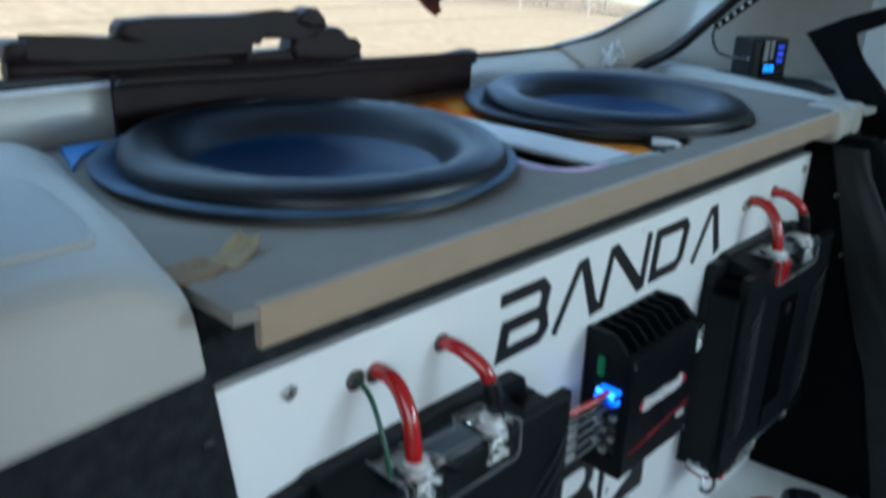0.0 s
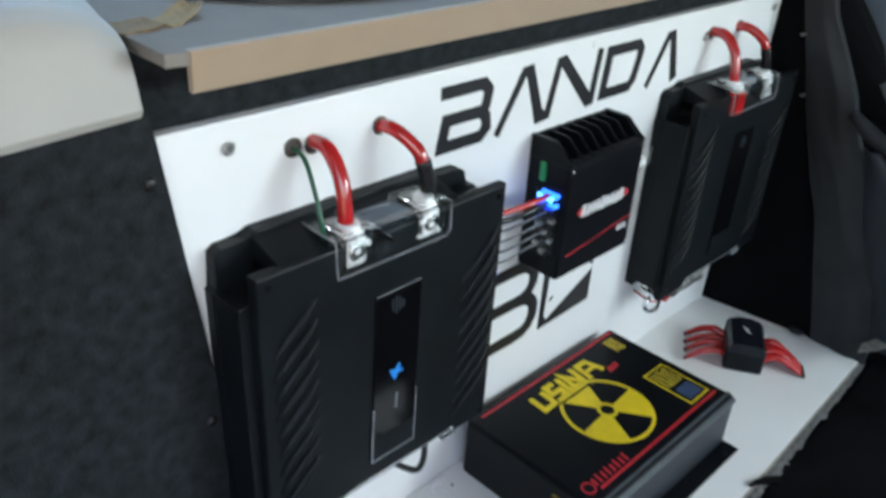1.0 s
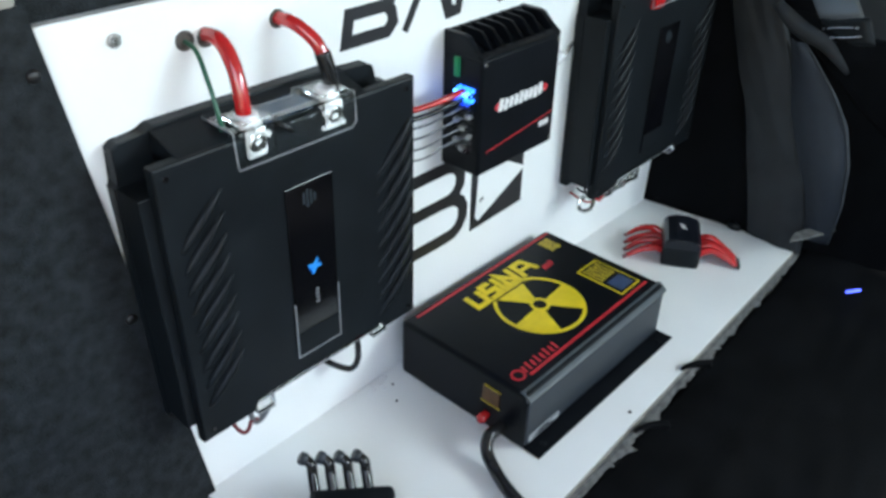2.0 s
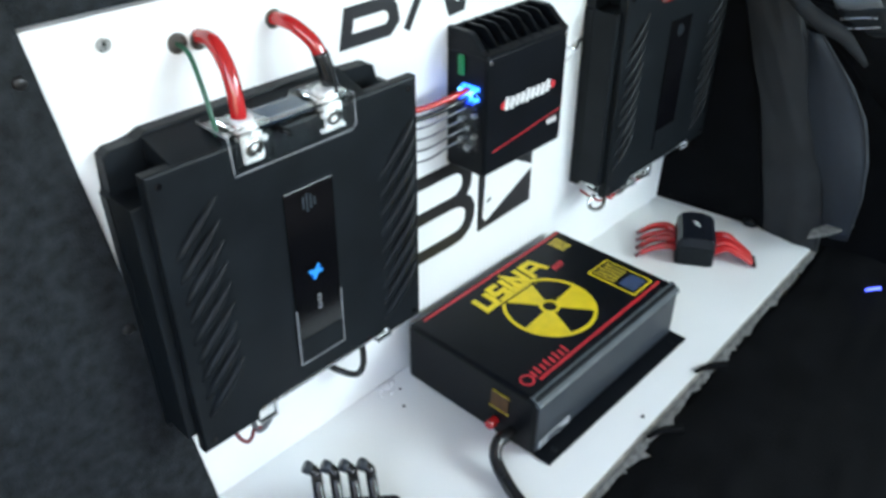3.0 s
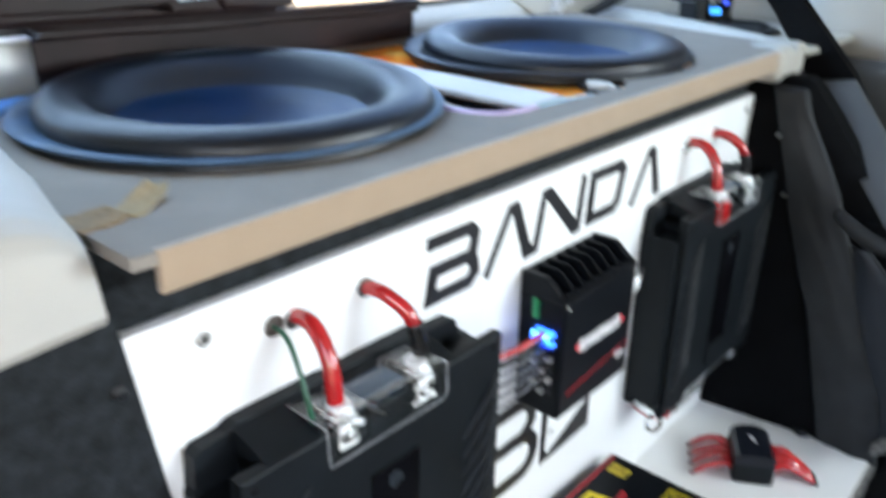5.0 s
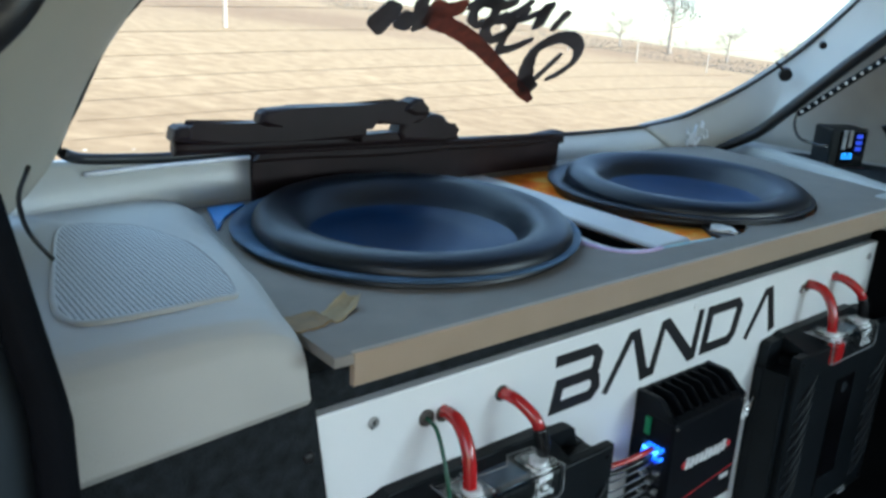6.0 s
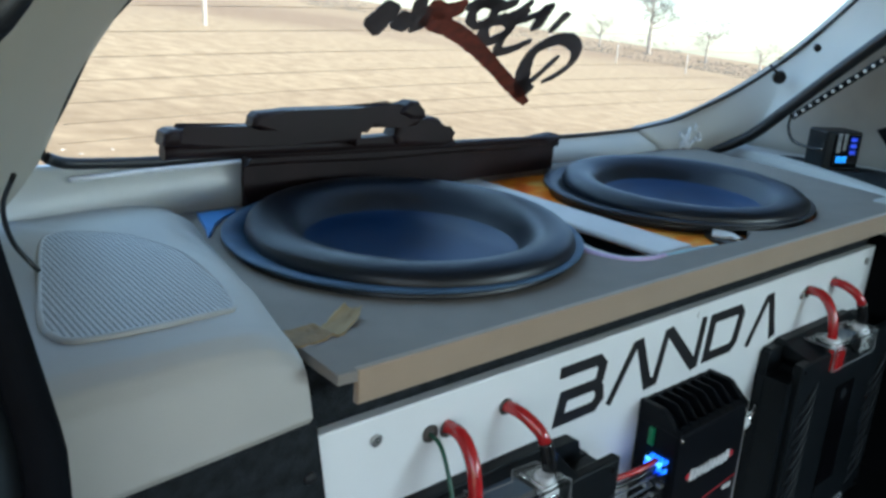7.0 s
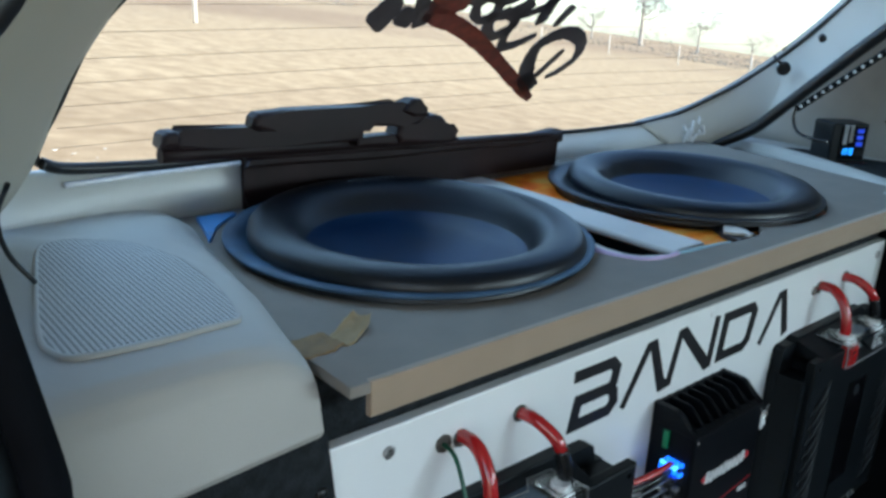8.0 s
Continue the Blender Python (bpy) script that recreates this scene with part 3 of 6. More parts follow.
def build_rear_window():
    w = thing("window_1", on_glass(0.5, 0.63), "sloping rear window of the car with heater wires and a black seal", "window", kind="structure")
    bm = bmesh.new()
    vs = [bm.verts.new(on_glass(x, z)) for x, z in EDGE]
    vb = [bm.verts.new(on_glass(x, z, -0.004)) for x, z in EDGE]
    bm.faces.new(vs)
    bm.faces.new(vb[::-1])
    for i in range(len(vs)):
        j = (i + 1) % len(vs)
        bm.faces.new((vs[i], vs[j], vb[j], vb[i]))
    bmesh.ops.triangulate(bm, faces=[f for f in bm.faces if len(f.verts) > 4])
    pane = part("pane", bm, GLASS, w)
    pane.visible_shadow = False
    part("window_seal", tube([on_glass(x, z, 0.003) for x, z in EDGE], 0.0038, 8, 4, closed=True), RUBBER, w, "black rubber seal")
    part("lower_seal", tube([on_glass(x, z + 0.003, 0.007) for x, z in ((-0.066, 0.652), (-0.045, 0.643), (0.0, 0.638), (0.06, 0.6345), (0.137, 0.634), (0.26, 0.630))], 0.0062, 8, 5, flat=0.7), RUBBER, w, "thick black lower seal")
    for k in range(14):
        z = 0.672 + 0.0233 * k
        x0, x1 = -0.066 + 0.10 * max(0, z - 0.80), 1.12 - 0.10 * max(0, z - 0.80)
        part("heater_wire", tube([on_glass(x0 + 0.01, z - 0.006, 0.002), on_glass(0.3, z, 0.002), on_glass(0.7, z, 0.002), on_glass(x1, z - 0.008, 0.002)], 0.0003, 5, 4), HEATER, w)
    return w


build_rear_window()


def hatch_frame(name, inner, outer, label, material, bulge=0.012):
    """A moulded strip between two lines of places."""
    a, b = smooth_line(inner, 6), smooth_line(outer, 6)
    def fn(u, v):
        i = min(len(a) - 1, int(round(u * (len(a) - 1))))
        p = a[i].lerp(b[i], v)
        p = p + Vector((0, -1, -0.35)) * bulge * math.sin(v * math.pi)
        return p
    return solid(name, sheet(fn, len(a) - 1, 10, (0, 0.012, 0.004)), material, label, "window trim", kind="structure")


# right side of the tailgate frame, from the glass to the black body seal
hatch_frame("trim_right", [(0.95, 0.448, 0.607), (1.065, 0.428, 0.627), (1.147, 0.376, 0.679), (1.193, 0.304, 0.753), (1.193, 0.230, 0.827), (1.16, 0.13, 0.925)],
            [(1.05, 0.425, 0.545), (1.12, 0.400, 0.560), (1.16, 0.345, 0.594), (1.163, 0.278, 0.656), (1.163, 0.193, 0.739), (1.16, 0.06, 0.868)], "light grey plastic tailgate frame beside the rear window", GATE_TRIM)
# left side, up the pillar
hatch_frame("trim_left", [(-0.075, 0.425, 0.630), (-0.067, 0.390, 0.664), (-0.0545, 0.316, 0.738), (-0.029, 0.246, 0.808), (0.018, 0.165, 0.887), (0.075, 0.10, 0.955)],
            [(-0.190, 0.25, 0.600), (-0.200, 0.20, 0.650), (-0.205, 0.14, 0.705), (-0.195, 0.09, 0.765), (-0.150, 0.06, 0.835), (-0.08, 0.02, 0.93)], "light beige plastic pillar cover beside the rear window", TRIM_BEIGE, 0.008)


def sill():
    low = [(-0.16, 0.385, 0.560), (0.0, 0.415, 0.555), (0.2, 0.425, 0.555), (0.5, 0.428, 0.553), (0.8, 0.428, 0.550), (0.97, 0.426, 0.549), (1.04, 0.430, 0.548)]
    high = [(-0.11, 0.410, 0.640), (-0.02, 0.420, 0.636), (0.13, 0.422, 0.631), (0.42, 0.434, 0.620), (0.74, 0.448, 0.606), (0.92, 0.449, 0.605), (0.985, 0.452, 0.606)]
    a, b = smooth_line(low, 6), smooth_line(high, 6)
    def fn(u, v):
        i = int(round(u * (len(a) - 1)))
        p = a[i].lerp(b[i], v)
        return p + Vector((0, -0.010 * math.sin(v * math.pi), 0.0))
    solid("window_sill", sheet(fn, len(a) - 1, 12, (0, 0.010, 0)), SILL, "light grey plastic tailgate panel under the rear window", "window trim", kind="structure")


sill()
# white bead stands in for the gloss highlight along the panel's edge
solid("sill_highlight", tube([(-0.045, 0.4060, 0.624), (0.05, 0.4105, 0.625), (0.18, 0.4145, 0.625), (0.30, 0.4175, 0.626)], 0.0028, 8, 5), CHALK, "fine white bead painting the highlight on the tailgate panel", "window trim", kind="structure")
solid("body_seal", tube([(1.12, 0.410, 0.556), (1.158, 0.343, 0.597), (1.160, 0.277, 0.659), (1.160, 0.193, 0.741), (1.158, 0.10, 0.828), (1.15, 0.0, 0.92)], 0.011, 10, 5),
      RUBBER, "black rubber seal of the tailgate opening", "seal", kind="structure")

# ---- right quarter ----
def right_shelf():
    edge = [(1.015, -0.035), (1.02, 0.0), (1.075, 0.10), (1.115, 0.18), (1.15, 0.27), (1.175, 0.35), (1.19, 0.42)]
    e = smooth_line([(x, y, 0) for x, y in edge], 5)
    prof = [(0.0, 0.535), (0.0, 0.560), (0.006, 0.572), (0.020, 0.576), (0.034, 0.570), (0.05, 0.562), (0.16, 0.560), (0.29, 0.563)]
    def fn(u, v):
        i = int(round(u * (len(e) - 1)))
        k = v * (len(prof) - 1)
        j = min(len(prof) - 2, int(k))
        f = k - j
        d = prof[j][0] * (1 - f) + prof[j + 1][0] * f
        z = prof[j][1] * (1 - f) + prof[j + 1][1] * f
        return Vector((min(1.298, e[i].x - 0.02 + d), e[i].y, z))
    return solid("side_shelf", sheet(fn, len(e) - 1, 28, (0, 0, -0.008)), TRIM, "light grey plastic side shelf with a raised rounded lip", "car trim", kind="structure")


right_shelf()
solid("shelf_cap", box(0.9535, 1.048, -0.034, 0.03, 0.522, 0.5735, 0.018, 4), TRIM, "light grey plastic end cap of the side shelf", "car trim", kind="structure")
# leaning inner quarter panel above the shelf
def quarter(u, v):
    z = 0.545 + 0.42 * v
    y1 = min(0.44, glass_y(z) - 0.015)
    return Vector((1.292 - 0.13 * v * v, y1 - (0.10 + y1) * u, z))


solid("quarter_panel", sheet(quarter, 12, 10, (0.012, 0, 0)), TRIM_DARK, "greige moulded quarter panel above the side shelf", "car trim", kind="structure")

# black seal round the rear door's opening
solid("door_seal", plate([(0.088, 0.656), (0.035, 0.682), (-0.030, 0.706), (-0.20, 0.745), (-0.20, 0.722), (-0.030, 0.682), (0.024, 0.662), (0.020, 0.645), (0.004, 0.620), (-0.044, 0.575), (-0.090, 0.525), (-0.150, 0.44), (-0.075, 0.44), (-0.026, 0.514), (0.038, 0.601), (0.072, 0.640)], 1.090, 1.112, "yz", 0.004),
      DARK_CLOTH, "thick black seal round the rear door opening", "seal", kind="structure")
solid("door_panel", sheet(lambda u, v: Vector((1.24 + 0.02 * math.sin(v * 3), 0.05 - 0.46 * u, 0.528 + 0.372 * v)), 10, 8, (0.012, 0, 0)), TRIM, "light grey rear door panel", "car trim", kind="structure")
solid("door_lower_panel", sheet(lambda u, v: Vector((1.232 + 0.010 * math.sin(v * 3), 0.05 - 0.46 * u, 0.20 + 0.327 * v)), 10, 8, (0.012, 0, 0)), DOOR_GREY, "dark grey moulded lower half of the rear door panel", "car trim", kind="structure")

# ---- left quarter ----
def left_edge_x(y):
    pts = [(-0.03, -0.006), (0.01, -0.002), (0.05, 0.004), (0.135, 0.024), (0.22, 0.0405), (0.30, 0.054), (0.371, 0.074), (0.45, 0.080)]
    for (y0, x0), (y1, x1) in zip(pts, pts[1:]):
        if y <= y1:
            return x0 + (x1 - x0) * max(0.0, (y - y0) / (y1 - y0))
    return pts[-1][1]


def left_trim_z(x, y):
    d = max(0.0, left_edge_x(y) - x)
    z = 0.602 - 0.026 * math.exp(-d / 0.022) - 0.006 * max(0.0, y - 0.28) / 0.1
    # a crease along the grille, the moulding lower behind it, and a shallow thumb dent
    behind = (x + 0.1036) * 0.62 + (y - 0.3537) * 0.40
    z -= 0.0045 / (1.0 + math.exp(-behind / 0.0035)) * min(1.0, max(0.0, (y - 0.10) / 0.12))
    return z - 0.0035 * math.exp(-((x - 0.020) / 0.009) ** 2 - ((y - 0.262) / 0.026) ** 2)


def build_left_trim():
    t = thing("side_trim", (-0.1, 0.2, 0.53), "light grey moulded plastic side cover with a loudspeaker grille", "car trim", kind="structure")
    n = 48
    prof = [(0.0, 0.0), (0.002, 0.12), (0.006, 0.45), (0.011, 0.70), (0.018, 0.86), (0.030, 0.96), (0.048, 1.0)]
    def fn(u, v):
        s = u ** 1.6
        if v < 0.4:
            k = v / 0.4 * (len(prof) - 1)
            j = min(len(prof) - 2, int(k))
            f = k - j
            dy, h = prof[j][0] * (1 - f) + prof[j + 1][0] * f, prof[j][1] * (1 - f) + prof[j + 1][1] * f
        else:
            dy, h = 0.048 + (v - 0.4) / 0.6 * 0.40, 1.0
        y_rel = dy
        xr = left_edge_x(-0.010 + dy)
        x = xr * (1 - s) + -0.42 * s
        yy = -0.010 + 0.06 * x * (1 - min(1, dy / 0.06)) + y_rel
        z0 = 0.532 + 0.03 * x
        return Vector((x, yy, z0 + (left_trim_z(x, yy) - z0) * h))
    part("cover", sheet(fn, n, 60, (0, 0.004, -0.006)), TRIM, t)
    outline = [(-0.092, 0.292), (-0.06, 0.290), (-0.030, 0.268), (-0.014, 0.20), (-0.016, 0.12), (-0.028, 0.066), (-0.045, 0.054), (-0.09, 0.047), (-0.140, 0.050), (-0.153, 0.066), (-0.152, 0.10), (-0.130, 0.19), (-0.108, 0.27)]
    o = smooth_line([(x, y, 0) for x, y in outline], 4, closed=True)
    part("grille_rim", tube([(p.x, p.y, left_trim_z(p.x, p.y) + 0.0008) for p in o], 0.0028, 6, 1, closed=True), TRIM, t)
    bm = bmesh.new()
    c = bm.verts.new((-0.085, 0.16, left_trim_z(-0.085, 0.16) + 0.003))
    rings = []
    for k in (0.35, 0.7, 1.0):
        rings.append([bm.verts.new((-0.085 + (p.x + 0.085) * k, 0.16 + (p.y - 0.16) * k, left_trim_z(-0.085 + (p.x + 0.085) * k, 0.16 + (p.y - 0.16) * k) + 0.0028)) for p in o])
    m = len(o)
    for i in range(m):
        bm.faces.new((c, rings[0][i], rings[0][(i + 1) % m])).smooth = True
        for a, b in zip(rings, rings[1:]):
            bm.faces.new((a[i], b[i], b[(i + 1) % m], a[(i + 1) % m])).smooth = True
    part("grille", bm, PUNCHED, t, "fine punched loudspeaker grille")
    part("gap_seal", tube([(-0.153, 0.13, 0.697), (-0.154, 0.17, 0.665), (-0.146, 0.19, 0.632), (-0.130, 0.19, 0.606)], 0.0020, 6, 5), RUBBER, t, "thin black rubber strip")
    return t


build_left_trim()

# dark door pillar beside the camera
def pillar_edge(u, v):
    z = 0.38 + 0.355 * v
    return Vector((-0.190 - 0.1735 * max(0.0, z - 0.62) - 0.019 * u, -0.100 - 0.006 * math.sin(u * math.pi), z))


solid("door_pillar", sheet(pillar_edge, 10, 24, (0, 0.02, 0)), PILLAR, "black rubber-edged door pillar", "car trim", kind="structure")
solid("door_jamb", sheet(lambda u, v: Vector((-0.2085 - 0.1735 * max(0.0, v * 0.36 - 0.235) - 0.21 * u, -0.092 - 0.04 * u, 0.385 + 0.36 * v)), 6, 14, (0, 0.01, 0)), JAMB, "dark blue-grey painted door jamb beside the pillar", "car trim", kind="structure")
solid("roof_seal", tube([(-0.27, 0.0, 0.70), (-0.222, 0.03, 0.765), (-0.176, 0.03, 0.808), (-0.140, 0.03, 0.86), (-0.08, 0.0, 0.95)], 0.014, 10, 5), RUBBER, "black rubber seal along the roof side", "seal", kind="structure")

# carpeted wheel-arch walls
def carpet_left():
    bm = plate([(-0.0, 0.545), (0.0, 0.508), (0.068, 0.0), (0.076, -0.06), (-0.43, -0.06), (-0.43, 0.545)], 0.006, 0.035)
    for v in bm.verts:
        v.co.y -= max(0.0, -v.co.x) * 0.045 + (0.010 if v.co.y < 0.02 else 0)
    return solid("carpet_wall_left", bm, CARPET, "black carpeted wheel-arch wall", "car trim", kind="structure")


carpet_left()
# right wall takes the near-black seat fabric, darker than the left wall's carpet
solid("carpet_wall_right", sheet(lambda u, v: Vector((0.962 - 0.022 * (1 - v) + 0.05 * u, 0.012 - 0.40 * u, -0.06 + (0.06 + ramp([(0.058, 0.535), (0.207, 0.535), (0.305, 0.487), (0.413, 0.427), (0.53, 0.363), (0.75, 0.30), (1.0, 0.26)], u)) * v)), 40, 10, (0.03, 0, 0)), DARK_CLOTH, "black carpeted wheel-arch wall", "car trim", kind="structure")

# ---- loudspeaker box ----
SUBS = [(0.2470, 0.2165, 0.1955), (0.7205, 0.1970, 0.1888)]


def build_speaker_box():
    b = thing("speaker_box", (0.5, 0.2, 0.0), "black carpeted loudspeaker box with a flame-painted top", "speaker box")
    body = part("body", box(0.0, 0.972, 0.012, 0.395, -0.05, 0.541, 0.004), CARPET, b, "black carpet")
    cut(body, [box(0.4130, 0.4640, 0.033, 0.385, 0.44, 0.60)] + [lathe([(0.0, 0.50), (c[2] - 0.040, 0.50), (c[2] - 0.040, 0.62), (0.0, 0.62)], c) for c in SUBS])
    part("rim", box(0.004, 0.0498, 0.013, 0.400, 0.5405, 0.5603, 0.001), CARPET, b)
    part("rim", box(0.0502, 0.955, 0.013, 0.0296, 0.5405, 0.5603, 0.001), CARPET, b)
    bm = box(0.050, 0.955, 0.030, 0.408, 0.5415, 0.5604)
    top = part("painted_top", bm, FLAME, b, "blue and orange flame paint")
    cut(top, [box(0.4130, 0.4640, 0.033, 0.385, 0.50, 0.60)] + [lathe([(0.0, 0.50), (c[2] - 0.028, 0.50), (c[2] - 0.028, 0.62), (0.0, 0.62)], c) for c in SUBS])
    part("painted_corner", plate([(0.062, 0.312), (0.070, 0.322), (0.084, 0.346), (0.104, 0.370), (0.130, 0.389), (0.130, 0.397), (0.086, 0.397), (0.074, 0.35)], 0.5606, 0.5745, "xy", 0.002), CYAN_PAINT, b, "bright blue painted corner")
    return b


build_speaker_box()
solid("front_panel", plate([(-0.0, 0.0003), (0.94, 0.0003), (0.961, 0.506), (0.0, 0.508)], 0.0, 0.0118, bev=0.0015), WHITE_BOARD, "white painted board across the front of the speaker box", "panel", kind="structure")



def build_cover_board():
    out = [(0.006, -0.0270), (0.008, 0.035), (-0.03, 0.08), (-0.03, 0.424), (1.10, 0.424), (1.02, 0.02), (0.95, -0.0214), (0.0223, -0.0214), (0.0222, -0.0280)]
    t = thing("cover_board", (0.5, 0.2, 0.545), "grey beige felt-covered board with cut-outs round two subwoofers", "board")
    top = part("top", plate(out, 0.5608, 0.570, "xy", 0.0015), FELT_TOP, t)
    cutters = []
    for c, room in zip(SUBS, (-0.007, 0.002)):
        cutters.append(lathe([(0.0, 0.50), (c[2] + room, 0.50), (c[2] + room, 0.62), (0.0, 0.62)], c, 128))
    hole = smooth_line([(0.375, 0.12, 0), (0.384, 0.072, 0), (0.394, 0.047, 0), (0.422, 0.025, 0), (0.47, 0.018, 0), (0.514, 0.015, 0), (0.575, 0.010, 0), (0.612, 0.014, 0), (0.64, 0.06, 0), (0.66, 0.36, 0), (0.65, 0.406, 0), (0.50, 0.408, 0), (0.38, 0.36, 0)], 4, True)
    cutters.append(plate([(p.x, p.y) for p in hole], 0.50, 0.62, "xy"))
    cut(top, cutters)
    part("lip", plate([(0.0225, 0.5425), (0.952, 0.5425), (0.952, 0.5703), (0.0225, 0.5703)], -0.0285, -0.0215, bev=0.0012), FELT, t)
    part("painted_edge", tube([(0.390, 0.082, 0.5692), (0.394, 0.052, 0.5692), (0.408, 0.030, 0.5692), (0.431, 0.0215, 0.5692), (0.455, 0.0215, 0.5692)], 0.0036, 8, 5), LILAC, t, "lilac painted cut edge")
    part("painted_edge", tube([(0.456, 0.0225, 0.569), (0.480, 0.0205, 0.569), (0.516, 0.0185, 0.569), (0.548, 0.0155, 0.568)], 0.0022, 8, 5), PALE_CYAN, t, "pale blue painted cut edge")
    part("painted_ledge", plate([(0.398, 0.085), (0.402, 0.056), (0.412, 0.038), (0.430, 0.0265), (0.4605, 0.0240), (0.4605, 0.0310), (0.449, 0.0345), (0.436, 0.0400), (0.4215, 0.0465), (0.4145, 0.060), (0.4130, 0.085), (0.418, 0.110), (0.4285, 0.130), (0.418, 0.130)], 0.5630, 0.5665, "xy", 0.001), WHITE_PAINT, t, "white painted ledge")
    return t


build_cover_board()


def build_subwoofer(c, label, up, thick, crest, ring):
    """Gasket ring with a dark rim, and a soft half-roll running down into a shallow dished cone; the cone assembly sits a little forward in its ring."""
    s = thing("subwoofer", (c[0], c[1], 0.545), label, "subwoofer", "pair of subwoofers")
    R, z = c[2], 0.5606
    k = R / 0.193
    t = 0.5702 + up
    frame_ring = part("frame", lathe([(0.160 * k, t - thick), (R - 0.001, t - thick), (R, t - thick + 0.001), (R, t - 0.001), (R - 0.001, t), (0.182 * k, t), (0.180 * k, t - 0.001), (0.160 * k, t - 0.002)], c, 128, close=True), ring, s, "flat gasket ring")
    part("rim", lathe([(0.160 * k, z), (R - 0.010, z), (R - 0.010, t - thick - 0.0004), (0.160 * k, t - thick - 0.0004)], c, 128, close=True), RUBBER, frame_ring, "dark rim under the ring")
    heart = (c[0], c[1] - 0.0125)
    prof = [(0.1740 * k, t - 0.0015), (0.1752 * k, t + 0.0020)]
    for a in range(24, 151, 9):
        w = 0.0205 if a < 90 else 0.0265
        prof.append((0.1550 * k + w * k * math.cos(radians(a)), t + crest * math.sin(radians(a)) ** 0.85))
    prof += [(0.1275 * k, t + crest * 0.30), (0.1235 * k, t - 0.0015), (0.1195 * k, t - 0.0075), (0.1165 * k, t - 0.0115), (0.1150 * k, t - 0.0130)]
    tilt = Matrix.Rotation(radians(1.35), 3, "X")
    def settle(bm):
        bmesh.ops.rotate(bm, verts=bm.verts, cent=(heart[0], heart[1], t), matrix=tilt)
        return bm
    part("surround", settle(lathe(prof, heart, 128)), SURROUND, s, "fat black rubber half-roll surround")
    part("cone", settle(lathe([(0.1160 * k, t - 0.0118), (0.112 * k, t - 0.0140), (0.100 * k, t - 0.0185), (0.094 * k, t - 0.0198)], heart, 96)), CONE, s)
    part("dust_cap", settle(lathe([(0.096 * k, t - 0.0185), (0.090 * k, t - 0.0200), (0.066 * k, t - 0.0230), (0.03 * k, t - 0.0250), (0.0, t - 0.0256)], heart, 96)), CONE, s, "wide dished dust cap")
    return s


# first ring has the sky's blue painted in, second ring stays black
build_subwoofer(SUBS[0], "large black subwoofer with fat rubber surround beside the grille trim", 0.0105, 0.0035, 0.0195, SKY_GASKET)
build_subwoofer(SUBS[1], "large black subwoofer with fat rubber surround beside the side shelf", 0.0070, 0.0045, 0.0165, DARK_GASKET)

# brace and vent between the two subwoofers
solid("brace_bar", box(0.4610, 0.5235, 0.030, 0.404, 0.5608, 0.5690, 0.0040, 4), WHITE_PAINT, "pale painted brace bar with rounded edges on the speaker box", "brace")
# near-black lining added so that the deep slot reads black
vent = thing("vent_slot", (0.4385, 0.2, 0.441), "deep vent slot with near-black lining in the box beside the brace", "vent")
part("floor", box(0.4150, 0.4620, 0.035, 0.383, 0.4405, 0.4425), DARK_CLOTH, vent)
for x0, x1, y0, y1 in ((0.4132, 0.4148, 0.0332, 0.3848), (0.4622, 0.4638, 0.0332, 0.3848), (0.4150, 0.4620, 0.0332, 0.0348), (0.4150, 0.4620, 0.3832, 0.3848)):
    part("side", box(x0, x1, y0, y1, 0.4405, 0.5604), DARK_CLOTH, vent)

# ---- white shelf board ----
def build_shelf():
    t = thing("floor_board", (0.5, -0.13, -0.018), "white painted shelf board with a raw worn front edge", "shelf board", kind="structure")
    part("board", plate([(0.06, 0.0115), (0.942, 0.0115), (0.945, -0.0005), (0.972, -0.15), (0.965, -0.256), (0.45, -0.272), (0.05, -0.285)], -0.016, 0.0, "xy", 0.001), WHITE_BOARD, t)
    part("raw_edge", plate([(0.966, -0.2565), (0.45, -0.2725), (0.05, -0.2855), (0.05, -0.2885), (0.45, -0.2755), (0.966, -0.2595)], -0.017, -0.002, "xy"), PLY_EDGE, t, "raw grey-brown board edge")
    return t


build_shelf()

# ---- seats and cloth round the shelf ----
def side_band(u, v):
    """Padded leatherette band hanging from the side shelf's cap down to the shelf board, widening downwards."""
    z = -0.030 + 0.552 * v
    far = ramp([(-0.03, -0.184), (0.014, -0.175), (0.196, -0.130), (0.245, -0.108), (0.37, -0.066), (0.48, -0.036), (0.53, -0.020)], z)
    near = ramp([(-0.03, -0.268), (0.005, -0.263), (0.037, -0.262), (0.122, -0.243), (0.172, -0.215), (0.213, -0.197), (0.299, -0.172), (0.352, -0.148), (0.387, -0.136), (0.487, -0.080), (0.532, -0.066)], z)
    crease = 0.0022 * noise.noise((z * 14 + u * 3, u * 4, 1.0)) + 0.0012 * math.sin(z * 34 + u * 5)
    return Vector((0.957 + 0.006 * (2 * u - 1) ** 2 + 0.010 * max(0.0, 0.06 - z) + crease, far + (near - far) * u, z))


seat = thing("rear_seat", (0.6, -0.4, -0.2), "black cloth rear seat folded before the shelf, its felt edge torn", "seat")
bolster = part("side_bolster", sheet(side_band, 20, 60, (0.010, 0, 0)), LEATHERETTE, seat, "creased dark grey leatherette")
part("piping", tube([tuple(side_band(0.0, k / 14) + Vector((-0.0005, 0.0005, 0))) for k in range(15)], 0.0016, 6, 4), DARK_CLOTH, bolster)
